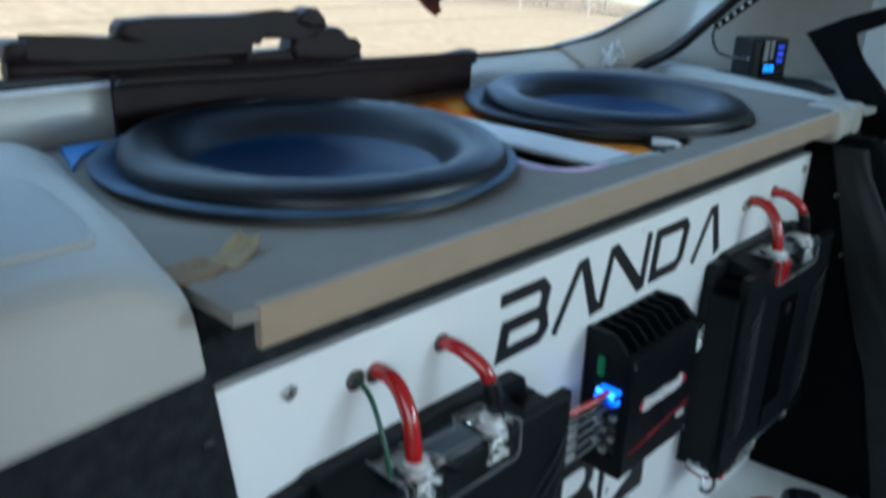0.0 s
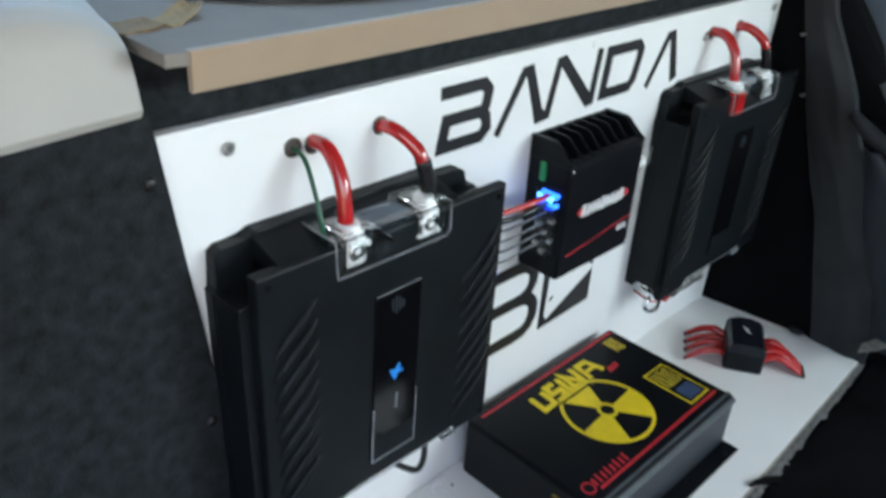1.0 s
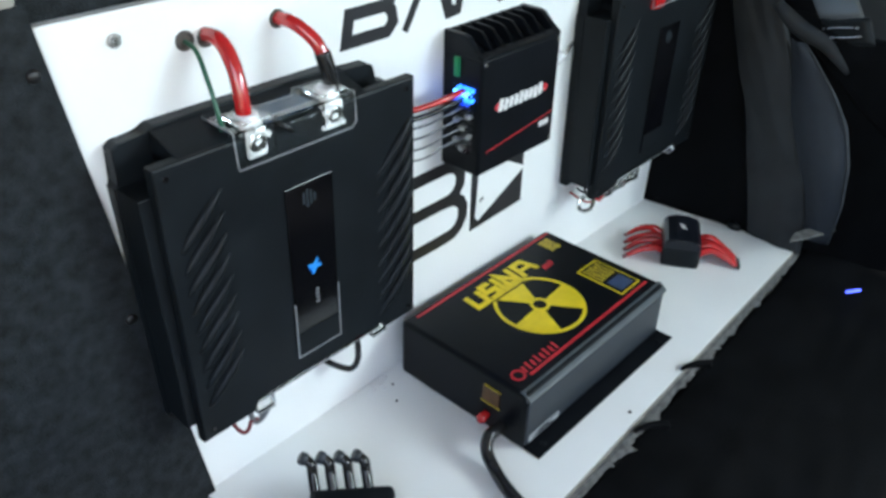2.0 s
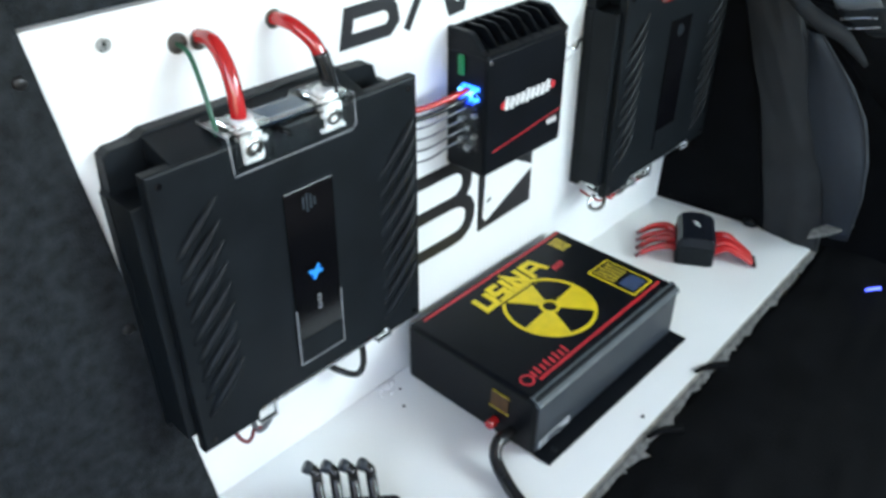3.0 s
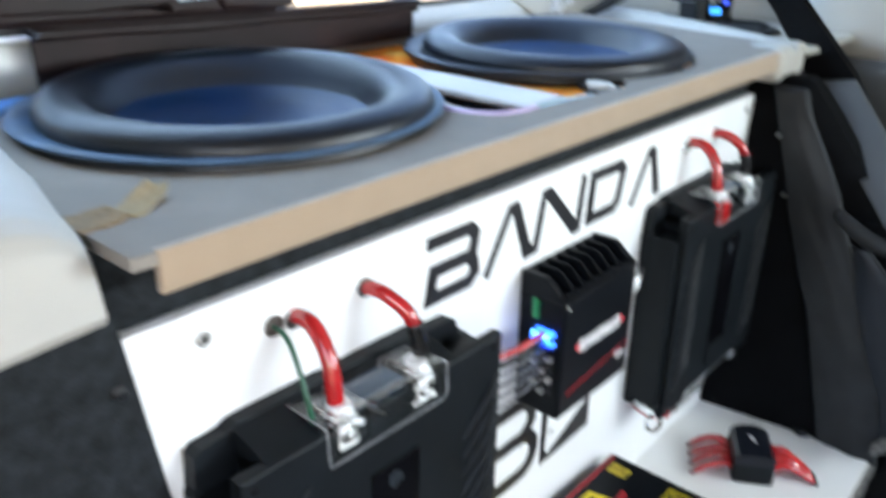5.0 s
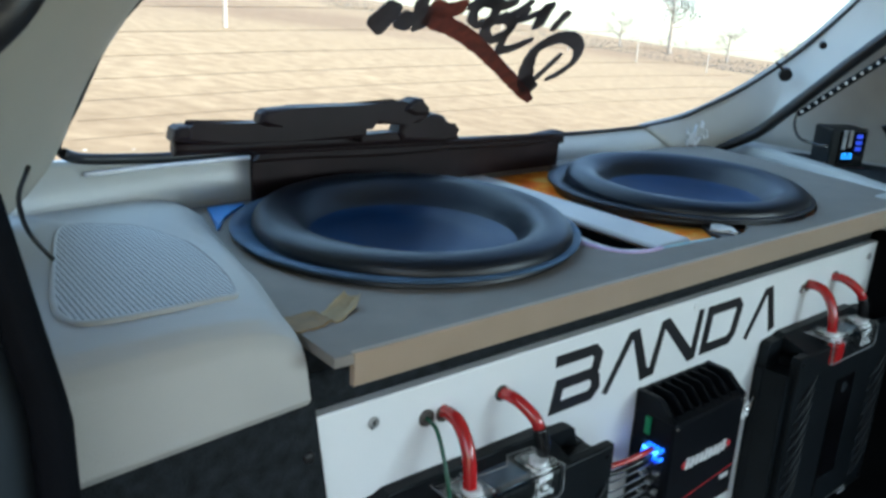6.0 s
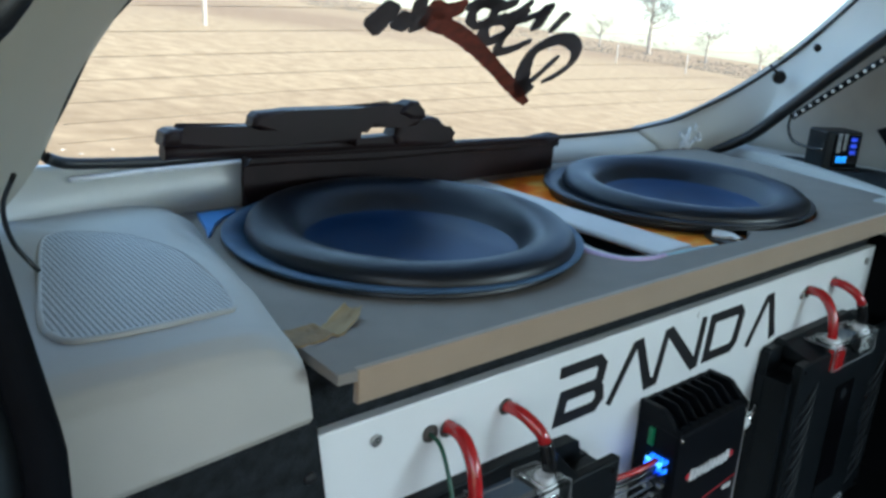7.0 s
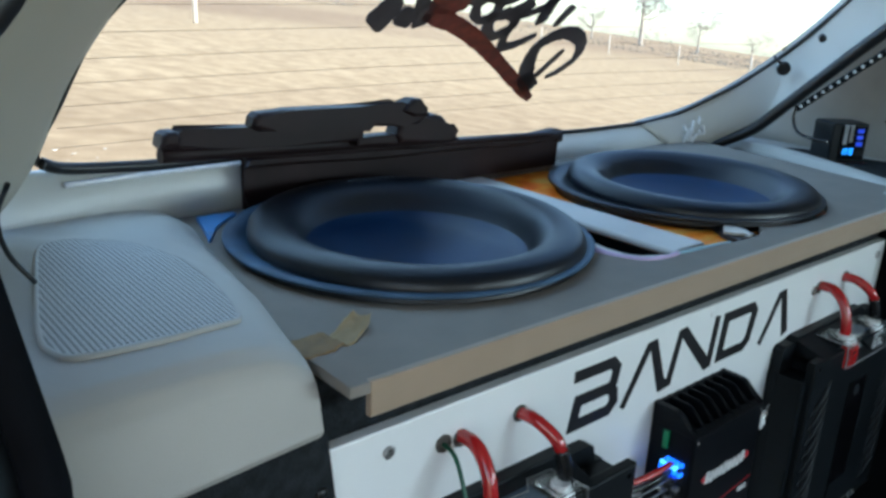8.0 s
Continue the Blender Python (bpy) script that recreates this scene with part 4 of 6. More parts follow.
for z in (0.455, 0.372):
    part("pin", rod((0.951, ramp([(0.37, -0.067), (0.48, -0.038)], z), z), (0.960, ramp([(0.37, -0.067), (0.48, -0.038)], z), z), 0.0020, 8), SCREW_HEAD, bolster, "tiny bright pin")


def belt_panel(u, v):
    z = 0.030 + 0.290 * v
    far = ramp([(0.03, -0.262), (0.066, -0.252), (0.153, -0.219), (0.235, -0.186), (0.315, -0.168)], z)
    near = ramp([(0.03, -0.300), (0.102, -0.304), (0.16, -0.296), (0.215, -0.276), (0.26, -0.246), (0.302, -0.208), (0.32, -0.190)], z)
    return Vector((0.9655 - 0.009 * math.sin(u * math.pi) + 0.003 * math.sin(v * 9 + u * 2), far + (near - far) * u, z))


belt = thing("seat_belt", (0.95, -0.24, 0.04), "blue-grey woven belt webbing hanging in a fold against the seat", "seat belt")
part("strap", sheet(belt_panel, 12, 28, (0.0018, 0, 0)), BELT, belt)
for side in (0.03, 0.97):
    part("woven_edge", tube([tuple(belt_panel(side, k / 12) + Vector((-0.0006, 0, 0))) for k in range(13)], 0.0012, 4, 5), LEATHERETTE, belt)


def upper_belt(u, v):
    """Belt webbing slanting down from the door seal to its tongue."""
    x = ramp([(0.0, 1.083), (0.45, 1.020), (1.0, 0.945)], v)
    far = ramp([(0.0, -0.028), (0.45, -0.101), (1.0, -0.206)], v)
    near = ramp([(0.0, -0.097), (0.45, -0.170), (1.0, -0.260)], v)
    z0 = ramp([(0.0, 0.512), (0.45, 0.452), (1.0, 0.360)], v)
    z1 = ramp([(0.0, 0.522), (0.45, 0.462), (1.0, 0.374)], v)
    return Vector((x - 0.003 * math.sin(u * math.pi), far + (near - far) * u, z0 + (z1 - z0) * u))


# lighter than the lower strap: veiling haze is put into its colour
part("upper_strap", sheet(upper_belt, 10, 24, (0.002, 0, -0.001)), DOOR_GREY, belt, "dark woven webbing, lightened in colour for veiling haze")
tongue = part("tongue", sheet(lambda u, v: Vector((0.9445 - 0.002 * math.sin(u * math.pi), -0.206 - 0.060 * u - 0.018 * v, 0.362 + 0.014 * u - 0.034 * v)), 6, 6, (0.005, 0, 0)), BLACK_PLASTIC, belt, "black plastic belt tongue")
for k in range(2):
    part("tongue_edge", tube([(0.9418, -0.213 - 0.006 * k, 0.350 - 0.011 * k), (0.9412, -0.236 - 0.008 * k, 0.357 - 0.012 * k), (0.9418, -0.258 - 0.006 * k, 0.361 - 0.010 * k)], 0.0008, 5, 4), SCREW_HEAD, tongue, "thin bright line along the edge")

# stuffed black pocket under the tongue, its rolled edge catching the light
pocket = part("pocket", sheet(lambda u, v: Vector((0.951 - 0.010 * math.sin(v * 2.6) * math.sin(0.4 + 2.2 * u), -0.146 - 0.190 * u - 0.012 * (1 - v), 0.362 - 0.010 * u - 0.140 * (1 - v) * (0.10 + 0.90 * u) + 0.004 * math.sin(u * 7))), 20, 12, (0.003, 0, 0)), DARK_CLOTH, seat, "dark stitched seat pocket")
part("rolled_edge", tube([(0.950, -0.143, 0.366), (0.945, -0.168, 0.352), (0.944, -0.191, 0.341), (0.945, -0.224, 0.330), (0.950, -0.262, 0.300)], lambda t: 0.008 + 0.004 * math.sin(t * math.pi), 10, 6), LEATHERETTE, pocket, "rolled leatherette edge")


def seat_cloth(u, v):
    x = 0.02 + 1.13 * u
    y = -0.286 + 0.024 * u - 0.62 * v
    rise = max(0.0, (x - 0.86) / 0.25)
    z = -0.020 + 0.10 * rise * rise + 0.010 * math.sin(9 * u + 4 * v) * v - 0.16 * v * v + 0.008 * noise.noise((x * 9, y * 9, 0)) + 0.007 * abs(noise.noise((x * 4 + y * 9, y * 22 - x * 6, 2.0))) * min(1, v * 6)
    return Vector((x, y, z))


part("seat_back", sheet(seat_cloth, 90, 70, (0, 0, -0.08)), DARK_CLOTH, seat, "black cloth")


def fray():
    """A band of torn felt along the shelf's raw edge, its outer side ragged with uneven tufts that lean one way."""
    rnd = random.Random(9)
    tufts = []
    u = 0.01
    while u < 1.0:
        tufts.append((u, rnd.uniform(0.010, 0.030), rnd.uniform(0.35, 1.0)))
        u += rnd.uniform(0.025, 0.11)
    n = 260
    bm = bmesh.new()
    rows = []
    for k in range(n + 1):
        u = k / n
        x, y = 0.10 + 0.875 * u, -0.2885 + 0.030 * u
        out, lean = 0.007 + 0.004 * noise.noise((u * 30, 0.3, 0)) + 0.0015 * rnd.random(), 0.0
        for c, wide, tall in tufts:
            f = (u - c) / wide
            if 0 <= f < 1:
                w = (1 - f) ** 1.4 if f > 0.12 else f / 0.12
                out += 0.013 * tall * w
                lean += 0.020 * tall * w
        z = -0.003 - 0.006 * rnd.random()
        rows.append([bm.verts.new((x, y, -0.0025)), bm.verts.new((x + lean * 0.5, y - out * 0.5, -0.004 + 0.002 * rnd.random())), bm.verts.new((x + lean, y - out, z - 0.003)), bm.verts.new((x, y, -0.014))])
    for a, b in zip(rows, rows[1:]):
        for k in range(3):
            bm.faces.new((a[k], b[k], b[k + 1], a[k + 1]))
    return part("torn_edge", bm, FRAY, seat, "torn grey felt")


fray()
for x, y in ((0.594, -0.270), (0.459, -0.285)):
    bm = tube([(x + 0.03, y - 0.018, 0.000), (x + 0.014, y - 0.006, 0.002), (x, y, 0.0035), (x - 0.010, y + 0.003, 0.0025)], lambda t: 0.005 * (1 - 0.75 * t) + 0.0008, 8, 5)
    part("cloth_tuft", bm, DARK_CLOTH, seat)
part("torn_flap", plate([(0.905, -0.262), (0.93, -0.258), (1.0, -0.281), (1.05, -0.30), (1.03, -0.312), (0.98, -0.298), (0.93, -0.278)], 0.046, 0.050, "xy"), FRAY, seat, "torn grey felt")
solid("blue_led_strip", turned(box(0.905, 0.930, -0.370, -0.367, -0.001, 0.003, 0.001), (0.925, -0.368, 0), -35), BLUE_DIM, "thin lit blue led strip on the seat cloth", "led light")

# ---- amplifiers on the front panel ----
def build_amp():
    a = thing("amplifier", (0.178, 0.0, 0.132), "black plastic-cased amplifier with ribbed front and clear terminal cover", "amplifier", "matching amplifiers on the white panel")
    part("back_plate", plate([(0.034, 0.138), (0.030, 0.380), (0.034, 0.383), (0.034, 0.412), (0.040, 0.416), (0.062, 0.416), (0.070, 0.4215), (0.256, 0.4215), (0.262, 0.414), (0.294, 0.414), (0.301, 0.410), (0.303, 0.393), (0.317, 0.391), (0.317, 0.138)], -0.014, -0.0002, bev=0.0012), BLACK_PLASTIC, a)
    part("body", plate([(0.034, 0.146), (0.316, 0.146), (0.316, 0.390), (0.262, 0.392), (0.262, 0.400), (0.066, 0.400), (0.066, 0.3815), (0.031, 0.3815)], -0.046, -0.012, bev=0.001), BLACK_PLASTIC, a)
    part("top_deck", plate([(-0.012, 0.390), (-0.012, 0.4195), (-0.051, 0.4070), (-0.051, 0.390)], 0.066, 0.258, "yz", 0.001), BLACK_PLASTIC, a)
    cover = part("front_cover", plate([(0.043, 0.127), (0.100, 0.127), (0.103, 0.143), (0.268, 0.144), (0.272, 0.132), (0.316, 0.132), (0.316, 0.407), (0.042, 0.407)], -0.0545, -0.042, bev=0.0022), BLACK_PLASTIC, a)
    for k in range(9):
        z = 0.168 + 0.0205 * k
        part("rib", tube([(0.054, -0.0535, z - 0.003), (0.064, -0.0545, z + 0.008), (0.080, -0.0550, z + 0.024), (0.097, -0.0535, z + 0.040)], lambda t: 0.0016 + 0.0034 * math.sin(t * math.pi) ** 0.7, 8, 5), BLACK_PLASTIC, cover)
        part("rib", tube([(0.264, -0.0535, z - 0.014), (0.280, -0.0548, z + 0.002), (0.298, -0.0553, z + 0.021), (0.312, -0.0535, z + 0.036)], lambda t: 0.0016 + 0.0034 * math.sin(t * math.pi) ** 0.7, 8, 5), BLACK_PLASTIC, cover)
    win = part("display", plate([(0.1545, 0.162), (0.2075, 0.162), (0.209, 0.347), (0.156, 0.347)], -0.0562, -0.054, bev=0.0006), GLOSS_BLACK, a, "gloss black display strip")
    part("display_rim", stroke([(0.1552, 0.225), (0.1545, 0.1615), (0.2075, 0.1615), (0.2082, 0.225)], 0.0014, -0.0568, -0.0555), EDGE_WHITE, win, "bright bevelled rim")
    part("display_foot", plate([(0.1562, 0.1635), (0.2060, 0.1635), (0.2064, 0.1900), (0.1566, 0.1900)], -0.0567, -0.0560), BLACK_PLASTIC, win, "matt lower end of the display")
    part("lit_sign", plate([(0.1735, 0.2615), (0.1768, 0.2618), (0.1795, 0.2600), (0.1842, 0.2655), (0.1862, 0.2650), (0.1838, 0.2588), (0.1895, 0.2570), (0.1893, 0.2555), (0.1832, 0.2552), (0.1800, 0.2500), (0.1778, 0.2502), (0.1790, 0.2560), (0.1738, 0.2588)], -0.0568, -0.0562), BLUE_SOFT, win, "small lit blue sign")
    for k in range(4):
        part("print_bar", box(0.1800 + 0.0006 * (k % 2), 0.1846, -0.0566, -0.0561, 0.2155 + 0.0046 * k, 0.2180 + 0.0046 * k), EDGE_WHITE, win)
    for x0, z0, z1 in ((0.1742, 0.326, 0.338), (0.1782, 0.322, 0.340), (0.1822, 0.324, 0.338), (0.1862, 0.326, 0.334)):
        part("dim_print", box(x0, x0 + 0.0022, -0.0566, -0.0561, z0, z1), JAMB, win)
    for x, z in ((0.052, 0.397), (0.305, 0.397), (0.054, 0.138), (0.306, 0.142)):
        part("screw", rod((x, -0.0555, z), (x, -0.050, z), 0.0028, 10), GLOSS_BLACK, cover)
    # terminals under the clear cover
    well = part("terminal_well", box(0.112, 0.232, -0.0495, -0.014, 0.4075, 0.4150, 0.001), BLACK_PLASTIC, a)
    part("well_floor", box(0.146, 0.196, -0.0505, -0.018, 0.4146, 0.4154, 0.0003), SKY_GASKET, well)
    for x in (0.134, 0.215):
        t = part("terminal", rod((x, -0.0580, 0.399), (x, -0.036, 0.402), 0.0088, 16), CHROME, a, "plated terminal barrel")
        part("collar", rod((x, -0.046, 0.410), (x, -0.046, 0.4225), 0.0094, 14), PLATED, t, "bright wire collar")
        part("block", box(x - 0.0105, x + 0.0105, -0.0572, -0.036, 0.3865, 0.4140, 0.004, 3), PLATED, t)
        rnd = random.Random(int(x * 1000))
        for k in range(7):
            q = (x + rnd.uniform(-0.012, 0.012), -0.0582 + rnd.uniform(0, 0.002), rnd.uniform(0.388, 0.413))
            part("facet", turned(turned(box(q[0] - 0.003, q[0] + 0.003, q[1] - 0.001, q[1] + 0.001, q[2] - 0.0022, q[2] + 0.0022, 0.0004), q, rnd.uniform(-30, 30), "Z"), q, rnd.uniform(-40, 40), "Y"), PLATED, t)
    c = part("terminal_cover", plate([(0.110, -0.018), (0.140, -0.013), (0.150, -0.030), (0.188, -0.033), (0.200, -0.020), (0.229, -0.022), (0.236, -0.060), (0.110, -0.060)], 0.4150, 0.4168, "xy"), ACRYLIC, a, "clear acrylic cover")
    part("cover_lip", plate([(0.110, 0.387), (0.113, 0.384), (0.230, 0.384), (0.235, 0.388), (0.235, 0.4148), (0.110, 0.4148)], -0.0618, -0.0600), ACRYLIC, c)
    part("cover_edge", tube([(0.110, -0.018, 0.4168), (0.110, -0.061, 0.4168), (0.110, -0.062, 0.400), (0.111, -0.062, 0.386)], 0.0008, 6, 1), EDGE_WHITE, c, "pale cut edge")
    part("cover_edge", tube([(0.111, -0.062, 0.3845), (0.230, -0.062, 0.3845), (0.235, -0.062, 0.389), (0.235, -0.061, 0.4165), (0.229, -0.022, 0.4168)], 0.0008, 6, 1), EDGE_WHITE, c, "pale cut edge")
    part("cover_edge", tube([(0.110, -0.018, 0.4170), (0.140, -0.013, 0.4170), (0.150, -0.030, 0.4170), (0.188, -0.033, 0.4170), (0.200, -0.020, 0.4170), (0.229, -0.022, 0.4170)], 0.0008, 6, 1), EDGE_WHITE, c, "pale cut edge")
    for x0, x1 in ((0.119, 0.150), (0.200, 0.231)):
        part("clear_block", box(x0, x1, -0.0595, -0.0290, 0.4172, 0.4205, 0.001), ACRYLIC, c)
        part("clear_block", box(x0, x0 + 0.002, -0.0595, -0.030, 0.389, 0.4145, 0.0004), ACRYLIC, c)
        part("clear_block", box(x1 - 0.002, x1, -0.0595, -0.030, 0.389, 0.4145, 0.0004), ACRYLIC, c)
    for k in range(2):
        part("fuse_link", rod((0.152, -0.052 - 0.005 * k, 0.416 - 0.003 * k), (0.166, -0.0605 - 0.002 * k, 0.403 - 0.002 * k), 0.0018, 8), GLOSS_BLACK, a)
    strip = part("lower_terminals", box(0.104, 0.267, -0.0500, -0.022, 0.1320, 0.1445, 0.001), ACRYLIC, a, "clear acrylic terminal strip")
    part("strip_edge", tube([(0.104, -0.0505, 0.1325), (0.186, -0.0505, 0.1325), (0.267, -0.0505, 0.1335)], 0.0007, 6, 1), EDGE_WHITE, strip)
    for x0, x1, z0 in ((0.104, 0.124, 0.116), (0.256, 0.276, 0.124)):
        tab = part("foot_tab", box(x0, x1, -0.0500, -0.040, z0, 0.1318, 0.001), ACRYLIC, a, "clear acrylic tab")
        part("tab_edge", tube([(x0, -0.0505, 0.131), (x0, -0.0505, z0), (x1, -0.0505, z0), (x1, -0.0505, 0.131)], 0.0007, 6, 1), EDGE_WHITE, tab)
    return a


amp = build_amp()
amp_two = copy_thing(amp, pose(0.178 + 0.633, 0.0, 0.132))
tagged(amp_two, "black plastic-cased amplifier, unlit, beside the carpeted wheel-arch wall")
for o in list(amp_two.children_recursive):
    if o.name.split(".")[0] in ("lit_sign", "print_bar", "display_rim"):
        bpy.data.objects.remove(o)


def cable(name, pts, r, material, label, category="cable", group=""):
    return solid(name, tube(pts, r, 12, 7), material, label, category, group)


def lead_pair(dx, first, second):
    cable("power_cable", [(0.135 + dx, 0.008, 0.474), (0.1355 + dx, -0.018, 0.4745), (0.134 + dx, -0.036, 0.458), (0.1325 + dx, -0.044, 0.432), (0.132 + dx, -0.045, 0.410)], 0.0065, RED_CABLE, first, group="power cables on the amplifiers")
    c = thing("ground_cable", (0.22 + dx, -0.03, 0.41), second, "cable", "power cables on the amplifiers")
    part("sheath", tube([(0.205 + dx, 0.008, 0.472), (0.208 + dx, -0.016, 0.4725), (0.216 + dx, -0.034, 0.460), (0.220 + dx, -0.040, 0.447)], 0.0061, 12, 7), RED_CABLE, c)
    part("heat_shrink", tube([(0.2193 + dx, -0.0395, 0.450), (0.2225 + dx, -0.043, 0.432), (0.225 + dx, -0.044, 0.408)], 0.0072, 12, 7), BLACK_CABLE, c, "black heat-shrink sleeve")


lead_pair(0.0, "thick glossy red cable from panel to amplifier", "thick red cable ending in a black heat-shrink sleeve")
lead_pair(0.633, "thick glossy red cable bending down to an amplifier", "short red cable with a black sleeved end")
solid("red_terminal_cap", box(0.752, 0.776, -0.062, -0.040, 0.380, 0.410, 0.003), RED_CABLE, "red plastic terminal cap on the amplifier", "terminal cap")
cable("green_wire", [(0.116, 0.008, 0.474), (0.116, -0.014, 0.470), (0.1135, -0.030, 0.450), (0.112, -0.040, 0.428), (0.113, -0.042, 0.412)], 0.0019, GREEN_WIRE, "thin green wire from the panel's cable hole", "wire")


def grommet(x, z, r, material, label):
    bm = bmesh.new()
    ring = [(x + r * math.cos(k * math.tau / 18), -0.0008, z + r * math.sin(k * math.tau / 18)) for k in range(18)]
    tube(ring, r * 0.22, 6, 1, closed=True, bm=bm)
    rod((x, -0.0006, z), (x, 0.0002, z), r * 0.95, 18, bm=bm)
    return solid("cable_hole", bm, material, label, "cable hole", "cable holes in the panel")


grommet(0.116, 0.474, 0.0068, HOLE_RIM, "dark cable hole in the white panel with a thin wire")
for x in (0.135, 0.205, 0.765, 0.842):
    grommet(x, 0.4725, 0.0068, HOLE_RIM, "dark-rimmed cable hole in the white panel")
grommet(0.752, 0.471, 0.0055, CHROME, "small bright cable gland in the white panel")


def panel_screw(x, z):
    bm = rod((x, -0.0026, z), (x, 0.0005, z), 0.0052, 14)
    box(x - 0.0042, x + 0.0042, -0.0031, -0.0025, z - 0.0007, z + 0.0007, bm=bm)
    tube([(x + 0.0046 * math.cos(radians(a)), -0.0024, z + 0.0046 * math.sin(radians(a))) for a in range(30, 271, 30)], 0.0010, 6, 2, bm=bm)
    return solid("panel_screw", bm, SCREW_HEAD, "small bright screw head in the white panel", "screw", "screws in the panel")


for x, z in ((0.060, 0.487), (0.937, 0.487)):
    panel_screw(x, z)


def build_small_amp():
    a = thing("small_amplifier", (0.483, 0.0, 0.262), "small finned black metal amplifier with a lit blue terminal end", "amplifier")
    part("case", box(0.4145, 0.5525, -0.0555, -0.0003, 0.262, 0.396, 0.003), BLACK_METAL, a)
    top = [(-0.0006, 0.394), (-0.0006, 0.4170), (-0.0270, 0.4170), (-0.0330, 0.4150), (-0.0455, 0.4010), (-0.0552, 0.3975), (-0.0552, 0.394)]
    low = [(-0.0006, 0.390), (-0.0006, 0.4050), (-0.0230, 0.4050), (-0.0300, 0.4030), (-0.0420, 0.3950), (-0.0500, 0.3900)]
    for x0, x1 in ((0.4147, 0.4235), (0.5435, 0.5523)):
        part("end_plate", plate(top, x0, x1, "yz", 0.0014), BLACK_METAL, a)
    for k in range(6):
        x = 0.4405 + 0.0172 * k
        part("fin", plate(top, x - 0.0017, x + 0.0017, "yz", 0.0008), BLACK_METAL, a)
    part("fin_bed", plate(low, 0.4232, 0.5438, "yz"), BLACK_METAL, a)
    part("fin_rear", box(0.4232, 0.5438, -0.0050, -0.0008, 0.3955, 0.4168, 0.001), BLACK_METAL, a)
    part("fin_front", plate([(-0.0450, 0.392), (-0.0470, 0.4000), (-0.0552, 0.3974), (-0.0552, 0.392)], 0.4232, 0.5438, "yz", 0.0006), BLACK_METAL, a)
    pill = [(0.446 + 0.007 * math.cos(t), 0.3375 + 0.0046 * math.sin(t)) for t in [math.pi / 2 + k * math.pi / 8 for k in range(9)]] + [(0.527 + 0.007 * math.cos(t), 0.3375 + 0.0046 * math.sin(t)) for t in [-math.pi / 2 + k * math.pi / 8 for k in range(9)]]
    badge = part("badge", plate(pill, -0.0563, -0.0552), RED_PRINT, a, "red and white badge")
    part("badge_field", box(0.4475, 0.5255, -0.0566, -0.0561, 0.3318, 0.3434), INK, badge)
    xs = [0.447 + 0.0088 * k for k in range(9)]
    for k, x in enumerate(xs):
        part("badge_bar", stroke([(x, 0.3318 - 0.0010 * (k % 3 == 1)), (x + 0.0025, 0.3440 + 0.0016 * (k % 4 == 0))], 0.0064, -0.0572, -0.0562), WHITE_PRINT, badge)
    for k in range(7):
        part("badge_bar", box(0.4475 + 0.0115 * k, 0.4560 + 0.0115 * k, -0.0570, -0.0562, 0.3352 + 0.002 * (k % 2), 0.3375 + 0.002 * (k % 2)), WHITE_PRINT, badge)
    part("red_line", stroke([(0.428, 0.288), (0.548, 0.303)], 0.0013, -0.0561, -0.0553), RED_PRINT, a, "thin red line")
    for k in range(3):
        part("print_bar", box(0.524 + 0.0062 * k, 0.5288 + 0.0062 * k, -0.0561, -0.0553, 0.289, 0.2955), WHITE_PRINT, a)
    part("power_plug", box(0.4110, 0.4150, -0.026, -0.019, 0.372, 0.393, 0.001), GREEN_PLUG, a, "green plug")
    rnd = random.Random(5)
    for k, z in enumerate((0.3615, 0.3560, 0.3505, 0.3450, 0.3390)):
        for n in range(5):
            y = -0.047 + 0.0056 * n
            lit = (BLUE_GLOW, BLUE_CORE, BLUE_GLOW, BLUE_DEEP, ACRYLIC)[k] if rnd.random() < 0.8 else ACRYLIC
            part("lit_terminal", box(0.4070 + rnd.uniform(0, 0.003), 0.4150, y, y + 0.0040, z - 0.0021, z + 0.0021, 0.0006), lit, a, "blue-lit clear terminal")
    for k in range(6):
        z = 0.3325 - 0.0080 * k
        for n in range(3):
            y = -0.046 + 0.0085 * n
            part("terminal", box(0.4085 - rnd.uniform(0, 0.002), 0.4150, y, y + 0.0062, z - 0.0026, z + 0.0022, 0.0008), SCREW_HEAD if (k + n) % 3 == 0 else ACRYLIC, a, "clear and bright terminal")
    for x, z in ((0.4205, 0.390), (0.5465, 0.390), (0.5465, 0.268)):
        part("screw", rod((x, -0.0568, z), (x, -0.055, z), 0.0022, 10), CHROME, a, "bright screw")
    return a


build_small_amp()
for k, (z, r, m, word) in enumerate(((0.3590, 0.0034, RED_CABLE, "red"), (0.3500, 0.0030, BLACK_CABLE, "black"), (0.3400, 0.0012, GREY_WIRE, "grey"), (0.3285, 0.0012, GREY_WIRE, "grey"), (0.3170, 0.0012, GREY_WIRE, "grey"), (0.3055, 0.0012, GREY_WIRE, "grey"))):
    cable(word + "_lead", [(0.412, -0.034, z), (0.385, -0.034, z - 0.001), (0.355, -0.028, z - 0.004 - 0.001 * k), (0.318, -0.020, z - 0.004)], r, m, "thin " + word + " wire into the small amplifier", "wire", "wires of the small amplifier")
rca = thing("signal_plug", (0.57, -0.044, 0.35), "bright plated signal plug in the small amplifier's side", "plug")
part("barrel", rod((0.5515, -0.044, 0.3570), (0.574, -0.044, 0.3605), 0.0072, 14), PLATED, rca)
part("tail", rod((0.572, -0.044, 0.3600), (0.590, -0.043, 0.3645), 0.0038, 12), CHROME, rca)
part("ring", rod((0.564, -0.044, 0.3586), (0.567, -0.044, 0.3591), 0.0084, 14), PLATED, rca)
